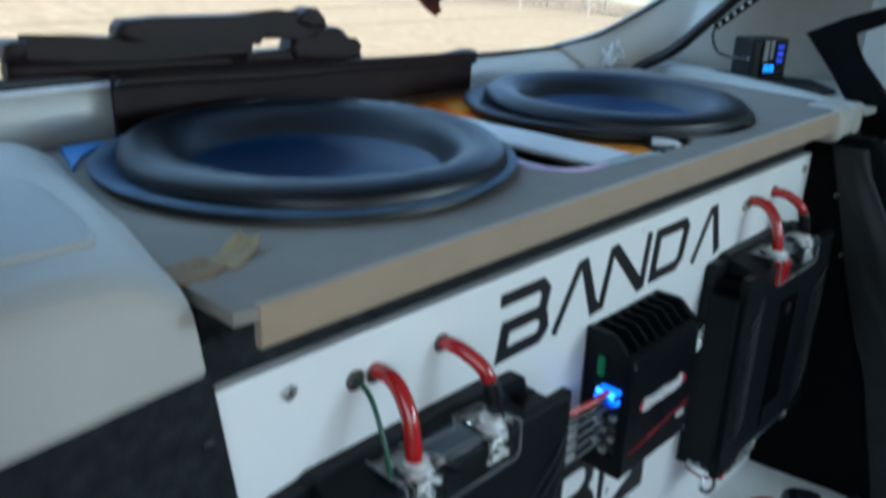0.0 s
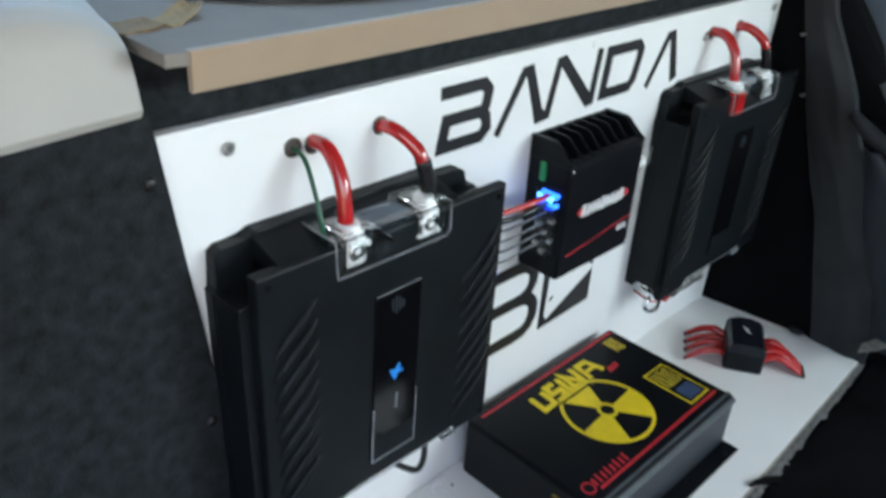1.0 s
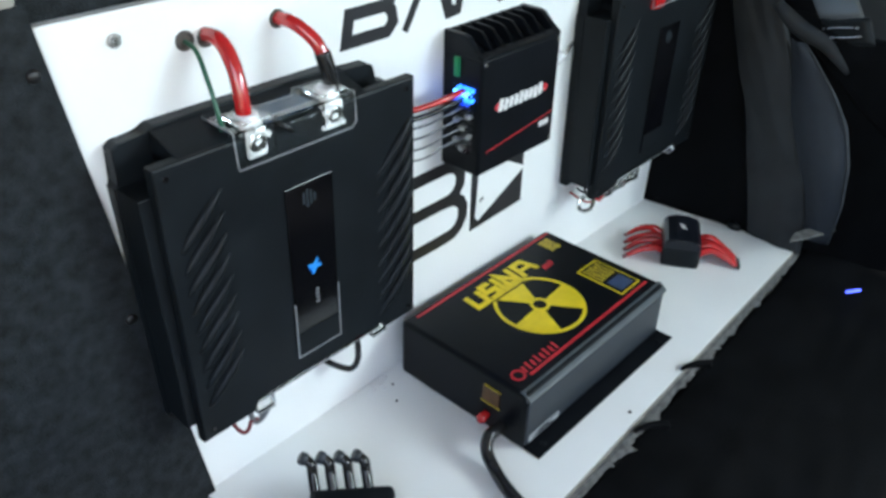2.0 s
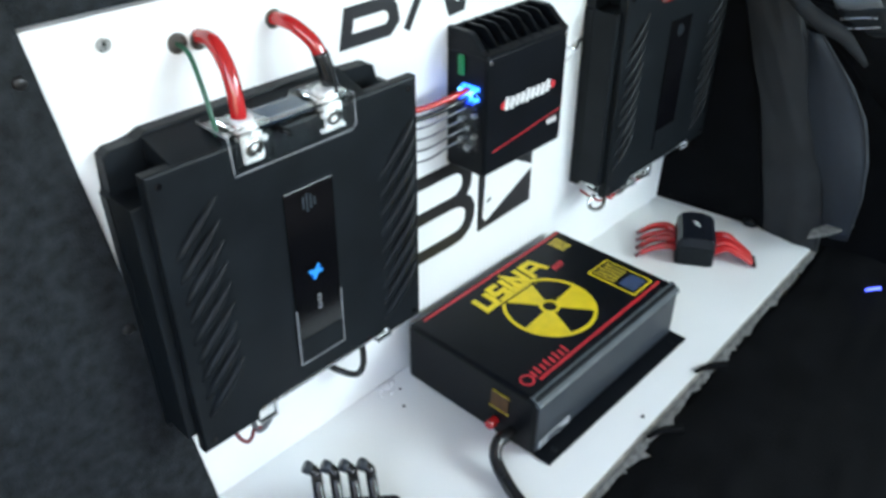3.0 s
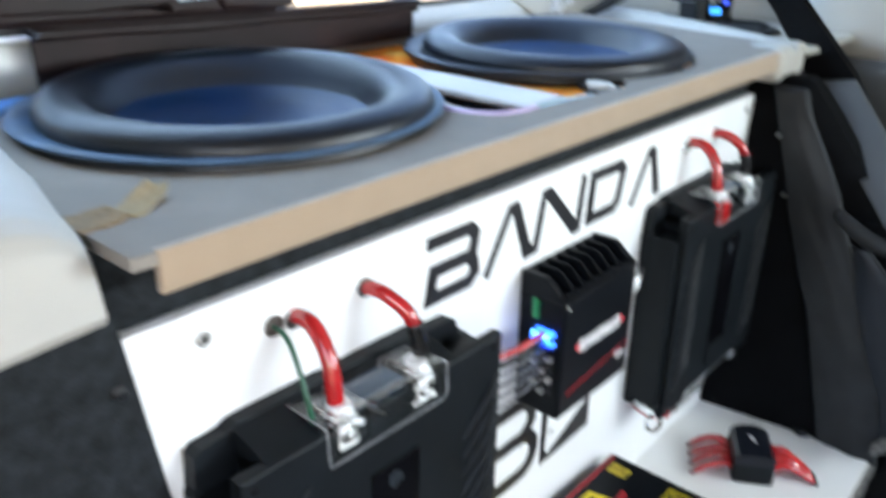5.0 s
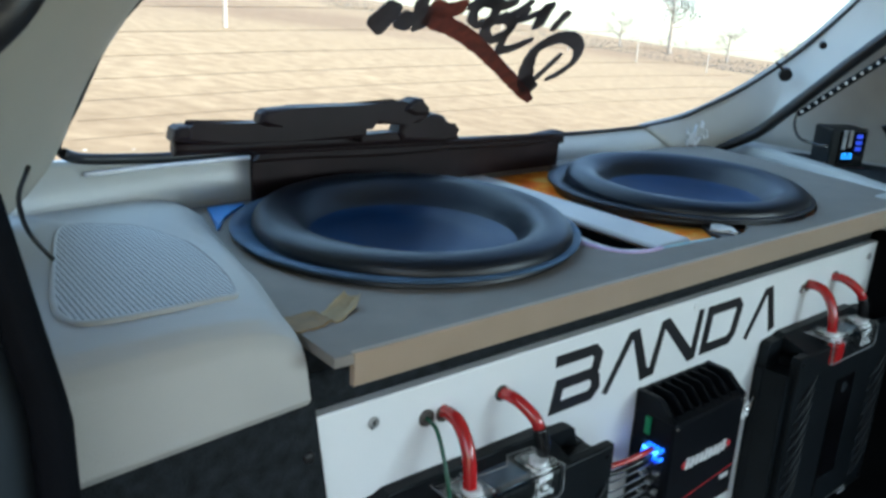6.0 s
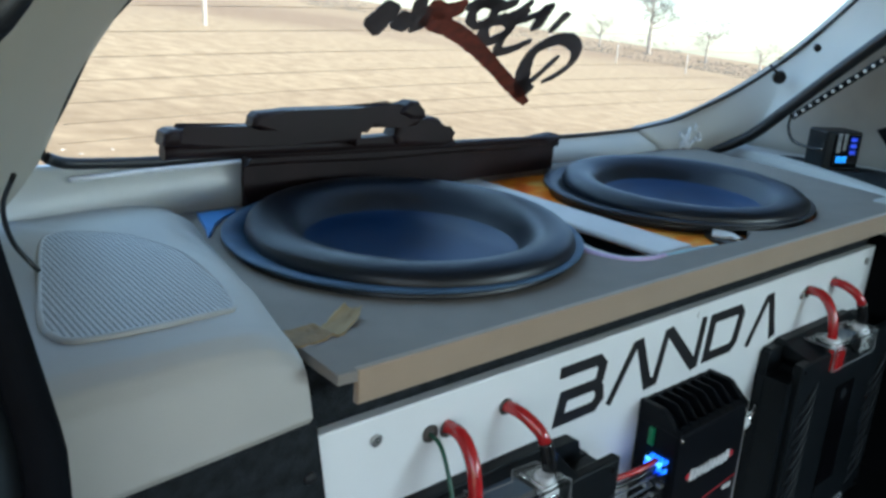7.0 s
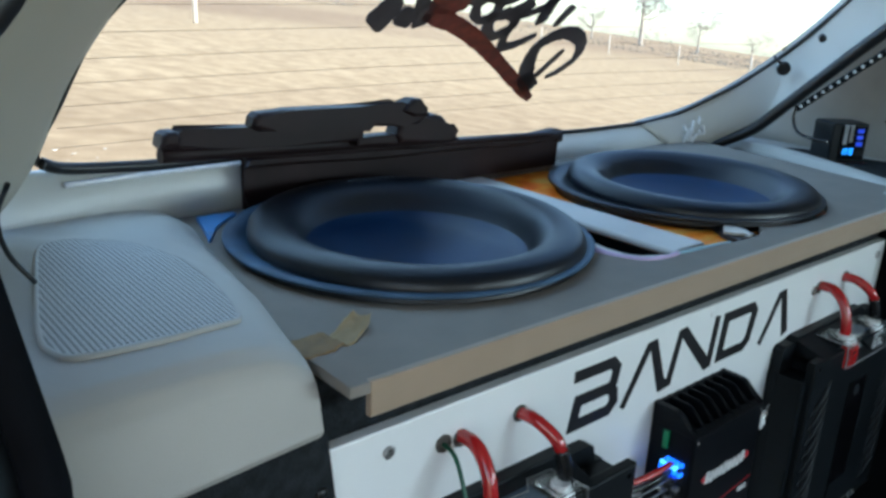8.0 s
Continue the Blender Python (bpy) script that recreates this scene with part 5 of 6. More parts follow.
cable("signal_cable", [(0.589, -0.043, 0.364), (0.606, -0.038, 0.366), (0.624, -0.028, 0.352), (0.640, -0.018, 0.330)], 0.0022, BLACK_CABLE, "thin black signal cable behind the amplifier")

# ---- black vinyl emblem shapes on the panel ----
def emblem(shapes, loc, label):
    e = thing("emblem", loc, label, "emblem")
    for n, (line, w, closed) in enumerate(shapes):
        part("stroke", stroke(line, w, -0.0009 - 0.0003 * n, -0.0001, closed=closed), INK, e)
    return e


W1 = 0.0122
emblem([([(0.277, 0.4855), (0.334, 0.4855), (0.3415, 0.478), (0.3385, 0.463), (0.332, 0.4585)], W1, False),
        ([(0.2855, 0.4585), (0.2800, 0.4330), (0.333, 0.4330), (0.3415, 0.441), (0.3395, 0.4520), (0.332, 0.4585)], W1, True)], (0.31, 0, 0.43), "black vinyl double-loop shape on the white panel")
emblem([([(0.3575, 0.4270), (0.3930, 0.4865), (0.4015, 0.4865), (0.4225, 0.4335), (0.4365, 0.4335), (0.4490, 0.4870), (0.4560, 0.4870), (0.5080, 0.4345), (0.5135, 0.4345), (0.5205, 0.4905)], [0.0082, 0.0092, 0.0120, 0.0138, 0.0098, 0.0088, 0.0125, 0.0142, 0.0105, 0.0092], False)], (0.44, 0, 0.43), "black vinyl zigzag shape on the white panel")
emblem([([(0.5345, 0.4360), (0.5400, 0.4840), (0.5960, 0.4840), (0.6025, 0.4770), (0.5950, 0.4440), (0.5860, 0.4360)], W1, True)], (0.57, 0, 0.43), "black vinyl slanted ring shape on the white panel")
emblem([([(0.6265, 0.4270), (0.6610, 0.4845), (0.6705, 0.4845), (0.6885, 0.4265)], [0.0082, 0.0092, 0.0115, 0.0138], False)], (0.66, 0, 0.43), "black vinyl chevron shape on the white panel")
emblem([([(0.295, 0.2500), (0.425, 0.2500), (0.437, 0.2480), (0.4470, 0.2410), (0.4510, 0.2310), (0.4500, 0.2200), (0.4440, 0.2110), (0.434, 0.2050), (0.425, 0.2040), (0.295, 0.2040)], 0.016, False),
        ([(0.425, 0.2040), (0.441, 0.2020), (0.4520, 0.1950), (0.4570, 0.1850), (0.4560, 0.1710), (0.4500, 0.1610), (0.440, 0.1545), (0.425, 0.1530), (0.295, 0.1530)], 0.016, False)], (0.37, 0, 0.145), "large black vinyl double-loop shape behind the amplifier")
sq = thing("square_emblem", (0.52, 0, 0.143), "black vinyl square emblem with a white triangle", "emblem")
part("square", plate([(0.472, 0.143), (0.5755, 0.1475), (0.5755, 0.262), (0.472, 0.262)], -0.0009, -0.0001), INK, sq)
part("triangle", plate([(0.4845, 0.2330), (0.5000, 0.2400), (0.5790, 0.1985), (0.4860, 0.1530), (0.4805, 0.1600)], -0.0016, -0.0008), WHITE_BOARD, sq, "white triangle")
for x, z in ((0.4925, 0.222), (0.4905, 0.180)):
    part("small_mark", stroke([(x - 0.003, z), (x + 0.004, z + 0.004)], 0.003, -0.0021, -0.0015), INK, sq)

# ---- power supply on the shelf ----
def build_supply():
    s = thing("power_supply", (0.48, -0.11, 0.0), "black metal power supply with yellow and red print, on the shelf", "power supply")
    case = part("case", box(0.335, 0.625, -0.205, -0.014, 0.003, 0.084, 0.0055, 4), BLACK_METAL, s)
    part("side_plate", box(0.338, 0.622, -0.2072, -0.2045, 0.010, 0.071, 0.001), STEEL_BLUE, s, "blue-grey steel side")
    # the fold's lit band is put into this part's lighter colour
    part("edge_chamfer", plate([(-0.1945, 0.0830), (-0.1960, 0.0843), (-0.1985, 0.0846), (-0.2075, 0.0790), (-0.2090, 0.0770), (-0.2088, 0.0745), (-0.2046, 0.0745)], 0.3365, 0.6245, "yz", 0.0004), LIT_STEEL_EDGE, s, "folded edge, its highlight put into a lighter colour")
    part("groove", box(0.3375, 0.6235, -0.2066, -0.2040, 0.0712, 0.0746), BLACK_METAL, s)
    part("flange", box(0.340, 0.634, -0.2260, -0.196, 0.0002, 0.0032, 0.0008), BLACK_METAL, s, "black mounting flange")
    for x in (0.36, 0.612):
        part("screw", rod((x, -0.2165, 0.003), (x, -0.2165, 0.0052), 0.004, 12), BLACK_PLASTIC, s)
    z0, z1 = 0.0838, 0.0845
    pr = [("red_line", stroke([(0.352, -0.0245), (0.618, -0.0215)], 0.0032, z0, z1, "xy"), RED_PRINT), ("red_line", stroke([(0.366, -0.1855), (0.613, -0.1845)], 0.0036, z0, z1, "xy"), RED_PRINT)]
    for n, bm, m in pr:
        part(n, bm, m, case)
    c = (0.477, -0.115)
    ring = [(c[0] + 0.0555 * math.cos(k * math.tau / 60), c[1] + 0.0555 * math.sin(k * math.tau / 60)) for k in range(60)]
    part("warning_ring", stroke(ring, 0.0046, z0, z1, "xy", closed=True), YELLOW, case, "yellow ring")
    part("warning_hub", stroke([(c[0] + 0.0108 * math.cos(k * math.tau / 30), c[1] + 0.0108 * math.sin(k * math.tau / 30)) for k in range(30)], 0.0042, z0, z1, "xy", closed=True), YELLOW, case, "yellow hub ring")
    for a0 in (-25, 95, 215):
        arc = [(c[0] + 0.054 * math.cos(radians(a0 - 30 + k * 5)), c[1] + 0.054 * math.sin(radians(a0 - 30 + k * 5))) for k in range(13)]
        inn = [(c[0] + 0.0120 * math.cos(radians(a0 + 30 - k * 15)), c[1] + 0.0120 * math.sin(radians(a0 + 30 - k * 15))) for k in range(5)]
        part("warning_blade", plate(arc + inn, z0, z1, "xy"), YELLOW, case, "yellow blade")
    # blocky yellow title, as plain stencilled shapes
    title = [[(0.4205, -0.041), (0.4185, -0.066), (0.4385, -0.066), (0.4405, -0.041)], [(0.4650, -0.040), (0.4500, -0.040), (0.4480, -0.0530), (0.4640, -0.0535), (0.4625, -0.066), (0.4450, -0.066)],
             [(0.4745, -0.037), (0.4720, -0.068)], [(0.4820, -0.067), (0.4845, -0.039), (0.5010, -0.064), (0.5040, -0.036)], [(0.5120, -0.066), (0.5155, -0.039), (0.5330, -0.039), (0.5400, -0.065)]]
    for line in title:
        part("title_shape", stroke(line, 0.0076, z0 + 0.0006, z1 + 0.0006, "xy"), YELLOW, case, "blocky yellow print")
    part("title_bar", stroke([(0.512, -0.0535), (0.536, -0.0535)], 0.006, z0 + 0.0009, z1 + 0.0009, "xy"), YELLOW, case)
    part("title_rule", box(0.440, 0.505, -0.0722, -0.0705, z0 + 0.0008, z1 + 0.0008), BLACK_METAL, case)
    for k in range(4):
        part("red_mark", stroke([(0.5440 + 0.0055 * k, -0.075 + 0.0005 * k), (0.5475 + 0.0055 * k, -0.066 + 0.0005 * k)], 0.0032, z0, z1, "xy"), RED_PRINT, case)
    lab = part("label", box(0.566, 0.609, -0.178, -0.108, z0, z1 - 0.0002), YELLOW, case, "yellow-framed label")
    part("label_field", box(0.5685, 0.6065, -0.1755, -0.1105, z1 - 0.0003, z1 + 0.0002), BLACK_METAL, lab)
    for k in range(5):
        part("label_bar", box(0.571 + 0.0066 * k, 0.5757 + 0.0066 * k, -0.144, -0.113 - 0.002 * (k % 2), z1 + 0.0001, z1 + 0.0006), OLIVE_PRINT, lab)
    part("label_blue", box(0.573, 0.602, -0.1725, -0.150, z1 + 0.0001, z1 + 0.0006), BLUE_PRINT, lab)
    part("small_label", box(0.586, 0.606, -0.055, -0.029, z0, z1), OLIVE_PRINT, case)
    dot = [(0.3555 + 0.0075 * math.cos(k * math.tau / 20), -0.1765 + 0.0075 * math.sin(k * math.tau / 20)) for k in range(20)]
    part("red_roundel", stroke(dot, 0.0024, z0, z1, "xy", closed=True), RED_PRINT, case)
    for k in range(8):
        part("red_mark", stroke([(0.3665 + 0.0083 * k, -0.1805), (0.3685 + 0.0083 * k, -0.1705 + 0.002 * (k % 2))], 0.0034, z0, z1, "xy"), RED_PRINT, case)
    # end with sockets
    part("end_label", box(0.3336, 0.3352, -0.169, -0.145, 0.0440, 0.0650), AMBER_PRINT, s, "dull amber printed field")
    for z0, y0, y1 in ((0.0655, -0.1705, -0.147), (0.0415, -0.1705, -0.143)):
        part("end_line", box(0.3330, 0.3352, y0, y1, z0, z0 + 0.0018), OLIVE_PRINT, s)
    part("red_terminal", rod((0.335, -0.152, 0.024), (0.322, -0.153, 0.024), 0.006, 12), RED_CABLE, s, "red terminal")
    part("black_terminal", rod((0.335, -0.176, 0.024), (0.322, -0.177, 0.024), 0.006, 12), BLACK_CABLE, s)
    part("sticker", box(0.3435, 0.3990, -0.2080, -0.2070, 0.0110, 0.0215), PALE_PAPER, s, "white sticker with tiny print")
    for k in range(4):
        part("sticker_bar", box(0.346 + 0.012 * (k % 2), 0.396 - 0.008 * (k % 3), -0.2085, -0.2078, 0.0125 + 0.0022 * k, 0.0136 + 0.0022 * k), DARK_GASKET, s)
    return s


build_supply()
cable("supply_cable", [(0.326, -0.177, 0.024), (0.308, -0.178, 0.026), (0.296, -0.186, 0.016), (0.287, -0.207, 0.0080), (0.277, -0.232, 0.0076), (0.270, -0.262, 0.0074), (0.266, -0.300, 0.002), (0.264, -0.335, -0.008)], 0.0072, BLACK_CABLE, "thick black cable leaving the power supply over the shelf")

# ---- fuse holder with short red leads ----
def build_fuse():
    p = Vector((0.828, -0.128, 0.0))
    f = thing("fuse_holder", p, "black fuse holder with short red wire ends on the shelf", "fuse holder")
    def put(bm):
        return turned(bm, p, -60)
    body = part("body", put(box(p.x - 0.028, p.x + 0.028, p.y - 0.041, p.y + 0.037, 0.0004, 0.034, 0.005, 3)), BLACK_PLASTIC, f)
    part("lid", put(plate([(p.x - 0.0275, 0.030), (p.x - 0.0270, 0.040), (p.x - 0.0215, 0.0465), (p.x - 0.010, 0.0485), (p.x + 0.010, 0.0485), (p.x + 0.0215, 0.0465), (p.x + 0.0270, 0.040), (p.x + 0.0275, 0.030)], p.y - 0.0405, p.y + 0.0365, "xz", 0.004, seg=3)), FUSE_LID, f, "arched satin black lid")
    part("lid_mark", put(stroke([(p.x - 0.005, p.y + 0.010), (p.x + 0.002, p.y + 0.004), (p.x - 0.002, p.y + 0.001), (p.x + 0.005, p.y - 0.006)], 0.0026, 0.0482, 0.0490, "xy")), WHITE_PRINT, f)
    for k in range(4):
        y = p.y - 0.023 + 0.0145 * k
        sp = (k - 1.5) * 0.0035
        up = 0.0025 * (k % 2)
        w = part("wire", put(tube([(p.x - 0.026, y, 0.019), (p.x - 0.042, y + sp, 0.023 + up), (p.x - 0.062, y + 1.6 * sp, 0.017 + up), (p.x - 0.078, y + 2 * sp - 0.002, 0.0075)], lambda t: 0.0064 - 0.0022 * t, 12, 6)), RED_CABLE, f, "short red wire")
        part("wire_tip", put(rod((p.x - 0.0770, y + 2 * sp - 0.002, 0.0080), (p.x - 0.084, y + 2.1 * sp - 0.004, 0.0040), 0.0032, 10)), DARK_RED, w)
        w = part("wire", put(tube([(p.x + 0.026, y, 0.019), (p.x + 0.045, y - sp, 0.024 + up), (p.x + 0.066, y - 0.004 - 1.5 * sp, 0.016), (p.x + 0.084, y - 0.010 - 2 * sp, 0.0062)], lambda t: 0.0066 - 0.0026 * t, 12, 6)), RED_CABLE, f, "short red wire")
        part("wire_tip", put(rod((p.x + 0.0830, y - 0.010 - 2 * sp, 0.0064), (p.x + 0.090, y - 0.013 - 2.1 * sp, 0.0038), 0.0032, 10)), GLOSS_BLACK, w)
    return f


build_fuse()

# ---- cable block at the shelf's near corner ----
def build_block():
    b = thing("cable_block", (0.125, -0.135, 0.0), "black cable block with four upright cable ends on the shelf", "cable block")
    part("body", turned(box(0.098, 0.185, -0.165, -0.112, 0.0004, 0.028, 0.007, 3), (0.138, -0.137, 0), -42), BLACK_PLASTIC, b)
    for k in range(4):
        x, y = 0.137 + 0.0135 * k, -0.082 - 0.0122 * k
        c = part("cable_end", tube([(x - 0.012, y - 0.020, 0.018), (x - 0.002, y - 0.004, 0.034), (x, y, 0.044), (x - 0.002, y + 0.006, 0.049)], 0.0056, 10, 6), BLACK_CABLE, b, "short black cable end")
        part("lug", rod((x - 0.0018, y + 0.0056, 0.0485), (x - 0.0060, y + 0.010, 0.0525), 0.0068, 12), DARK_GASKET, c, "round cap")
    return b


build_block()

# wires under the amplifier
cable("black_loop", [(0.250, -0.028, 0.140), (0.2515, -0.030, 0.104), (0.250, -0.030, 0.083), (0.241, -0.028, 0.0755), (0.228, -0.016, 0.082), (0.220, 0.004, 0.088)], 0.0036, BLACK_CABLE, "black wire looping from amplifier into the panel", "wire")
cable("grey_loop", [(0.131, -0.036, 0.140), (0.130, -0.038, 0.122), (0.124, -0.038, 0.106), (0.114, -0.038, 0.096), (0.106, -0.037, 0.098), (0.103, -0.036, 0.118)], 0.0028, GREY_WIRE, "grey wire loop under the amplifier", "wire")
cable("red_loop", [(0.110, -0.037, 0.098), (0.102, -0.038, 0.1005), (0.099, -0.038, 0.094), (0.0935, -0.038, 0.0915), (0.087, -0.037, 0.100), (0.080, -0.034, 0.122)], 0.0020, DARK_RED, "dark red wire loop under the amplifier", "wire")
cable("white_loop", [(0.700, -0.036, 0.134), (0.694, -0.044, 0.122), (0.680, -0.050, 0.112), (0.664, -0.048, 0.112), (0.656, -0.044, 0.120), (0.660, -0.042, 0.129), (0.670, -0.042, 0.130)], 0.0030, CHROME, "bright bare wire loop under the amplifier", "wire")
cable("white_loop", [(0.722, -0.036, 0.134), (0.716, -0.044, 0.122), (0.702, -0.050, 0.116), (0.690, -0.046, 0.124), (0.684, -0.044, 0.130)], 0.0020, RED_CABLE, "thin red wire loop under the amplifier", "wire")

# ---- torn felt on the cover board ----
def felt_tear(name, a, b, width, lift, material, label):
    """A scrap of felt from a to b, its far end and edges curling off the board."""
    a, b = Vector(a), Vector(b)
    d = (b - a).normalized()
    s = Vector((-d.y, d.x, 0))
    def fn(u, v):
        w = width * (0.75 + 0.35 * math.sin(2.2 * u + 0.6) + 0.18 * noise.noise((u * 5, v * 2, a.x * 40)))
        p = a.lerp(b, u + 0.06 * noise.noise((v * 6, a.y * 30, 0.5))) + s * (v - 0.5) * w
        p.z = 0.5708 + lift * (u ** 3) + lift * 0.5 * (2 * abs(v - 0.5)) ** 3 * u + 0.0012 * noise.noise((u * 9, v * 9, 3.0))
        return p
    return solid(name, sheet(fn, 18, 14, (0, 0, -0.0012)), material, label, "torn felt", "torn felt on the cover board")


felt_tear("torn_patch", (0.003, 0.042, 0.0), (0.038, 0.044, 0.0), 0.030, 0.0012, BARE_WOOD, "bare tan patch where the felt is torn")
felt_tear("felt_scrap", (0.036, 0.036, 0.0), (0.074, 0.058, 0.0), 0.020, 0.007, TAN_FELT, "curled pale tan felt scrap on the board")

# ---- black pieces lying by the rear window ----
def strip_piece():
    a, b = Vector((0.138, 0.402, 0.0)), Vector((0.672, 0.405, 0.0))
    prof = [(-0.009, 0.0), (-0.010, 0.35), (-0.011, 0.74), (-0.015, 0.80), (-0.015, 0.93), (-0.009, 1.0), (0.006, 1.0), (0.010, 0.93), (0.009, 0.0)]
    bm = bmesh.new()
    rows = []
    n = 24
    for i in range(n + 1):
        u = i / n
        base = a.lerp(b, u)
        zb, zt = 0.571, 0.641 - 0.019 * u - 0.003 * math.sin(u * math.pi) + 0.0014 * math.sin(u * 13) + 0.005 * max(0.0, u - 0.88) / 0.12
        rows.append([bm.verts.new((base.x - 0.14 * d + (ramp([(0.0, 0.012), (0.6, -0.004), (1.0, 0.016)], h) if u < 1 else 0.0) * (1 - u), base.y + d + 0.003 * math.sin(u * math.pi), zb + (zt - zb) * h)) for d, h in prof])
    m = len(prof)
    for r0, r1 in zip(rows, rows[1:]):
        for k in range(m):
            bm.faces.new((r0[k], r0[(k + 1) % m], r1[(k + 1) % m], r1[k]))
    bm.faces.new(rows[0])
    bm.faces.new(rows[-1][::-1])
    bmesh.ops.triangulate(bm, faces=[f for f in bm.faces if len(f.verts) > 4])
    t = thing("plastic_strip", (0.4, 0.4, 0.571), "long black plastic cover strip leaning under the rear window", "cover strip")
    part("body", bm, FADED_PLASTIC, t)
    part("ridge", tube([(0.140, 0.3835, 0.6385), (0.40, 0.388, 0.6285), (0.672, 0.3885, 0.6215)], 0.0042, 8, 8), FADED_PLASTIC, t, "rolled upper edge")
    part("end_tab", box(0.668, 0.684, 0.392, 0.404, 0.606, 0.626, 0.004, 3), FADED_PLASTIC, t)
    return t


strip_piece()
wc = thing("wiper_cover", (0.25, 0.37, 0.63), "black plastic wiper motor cover lying along the window", "wiper cover")
part("arm", plate([(0.034, 0.662), (0.035, 0.674), (0.041, 0.6785), (0.052, 0.6785), (0.056, 0.6765), (0.132, 0.6775), (0.276, 0.6740), (0.281, 0.668), (0.279, 0.650), (0.175, 0.654), (0.107, 0.657)], 0.350, 0.374, bev=0.0055, seg=5), FADED_PLASTIC, wc)
part("arm_tip", plate([(0.033, 0.664), (0.036, 0.6765), (0.042, 0.6795), (0.051, 0.6795), (0.055, 0.674), (0.053, 0.664)], 0.347, 0.377, bev=0.0055, seg=5), FADED_PLASTIC, wc, "square worn end")
part("roll", plate([(0.130, 0.679), (0.132, 0.6885), (0.138, 0.6935), (0.176, 0.6945), (0.265, 0.6930), (0.326, 0.6885), (0.334, 0.6925), (0.344, 0.6975), (0.3555, 0.6965), (0.3625, 0.6865), (0.369, 0.6750), (0.356, 0.6660), (0.333, 0.6655), (0.287, 0.6675), (0.281, 0.670), (0.160, 0.6730), (0.140, 0.6735)], 0.340, 0.366, bev=0.0070, seg=6), FADED_PLASTIC, wc)
part("knob", plate([(0.326, 0.684), (0.334, 0.6930), (0.344, 0.6985), (0.3555, 0.6975), (0.3630, 0.6870), (0.3690, 0.6760), (0.345, 0.676)], 0.336, 0.362, bev=0.0055, seg=5), FADED_PLASTIC, wc, "raised square knob")
part("hook", plate([(0.330, 0.6665), (0.358, 0.6690), (0.369, 0.6730), (0.378, 0.6752), (0.388, 0.6752), (0.397, 0.6725), (0.403, 0.6665), (0.408, 0.6580), (0.418, 0.6470), (0.430, 0.6390), (0.400, 0.6360), (0.330, 0.6430), (0.324, 0.6540)], 0.344, 0.376, bev=0.0070, seg=6), FADED_PLASTIC, wc)
part("lower_bar", plate([(0.270, 0.6545), (0.326, 0.6545), (0.334, 0.643), (0.270, 0.645)], 0.350, 0.374, bev=0.002), FADED_PLASTIC, wc)
part("base", tube([(0.04, 0.372, 0.652), (0.14, 0.376, 0.648), (0.28, 0.378, 0.643), (0.42, 0.380, 0.638)], 0.0085, 10, 6), FADED_PLASTIC, wc)

# ---- voltmeter, led bar and clips by the side shelf ----
def build_voltmeter():
    p = Vector((1.163, 0.172, 0.564))
    v = thing("voltmeter", p, "small black voltmeter with lit blue digits on the shelf", "voltmeter")
    def put(bm):
        return turned(bm, p, -32)
    part("case", put(box(p.x - 0.034, p.x + 0.034, p.y - 0.012, p.y + 0.045, p.z + 0.004, p.z + 0.072, 0.004, 3)), BLACK_PLASTIC, v)
    part("screen", put(box(p.x - 0.018, p.x + 0.030, p.y - 0.0145, p.y - 0.011, p.z + 0.010, p.z + 0.067, 0.001)), GLOSS_BLACK, v)
    part("bezel", put(box(p.x - 0.014, p.x - 0.006, p.y - 0.0160, p.y - 0.013, p.z + 0.036, p.z + 0.070, 0.001)), EDGE_WHITE, v, "pale printed bar")
    part("bezel", put(box(p.x - 0.003, p.x + 0.004, p.y - 0.0160, p.y - 0.013, p.z + 0.040, p.z + 0.070, 0.001)), EDGE_WHITE, v, "pale printed bar")
    for k in range(2):
        x = p.x - 0.010 + 0.0105 * k
        z = p.z + 0.019
        bm = stroke([(x, z), (x + 0.001, z + 0.010), (x + 0.006, z + 0.010), (x + 0.005, z)], 0.0012, p.y - 0.0160, p.y - 0.0142)
        part("digit", put(bm), CYAN_GLOW, v, "lit blue digit")
    for k in range(3):
        part("lit_bar", put(box(p.x + 0.011, p.x + 0.022, p.y - 0.0160, p.y - 0.0142, p.z + 0.034 + 0.011 * k, p.z + 0.041 + 0.011 * k)), BLUE_DEEP, v, "dim blue lit bar")
    part("red_base", put(box(p.x - 0.022, p.x + 0.036, p.y - 0.020, p.y + 0.02, p.z - 0.002, p.z + 0.005, 0.001)), RED_PRINT, v, "dark red base")
    return v


build_voltmeter()
solid("black_tray", plate([(1.170, 0.316), (1.215, 0.270), (1.235, 0.115), (1.15, 0.045), (1.075, 0.056), (1.080, 0.125), (1.140, 0.200), (1.152, 0.225)], 0.5635, 0.5690, "xy", 0.002), CARPET, "flat black rubber mat on the side shelf", "mat")
cable("meter_wire", [(1.165, 0.268, 0.652), (1.160, 0.268, 0.628), (1.155, 0.252, 0.606), (1.150, 0.215, 0.600), (1.130, 0.185, 0.604)], 0.0028, BLACK_CABLE, "thin black wire from led bar to voltmeter", "wire")
bar = thing("led_bar", (1.17, 0.2, 0.65), "black led bar with pale lenses on the quarter panel", "led bar")
A, B = Vector((1.168, 0.268, 0.646)), Vector((1.168, 0.128, 0.764))
part("housing", tube([A, A.lerp(B, 0.5), B], 0.0062, 8, 4), BLACK_PLASTIC, bar)
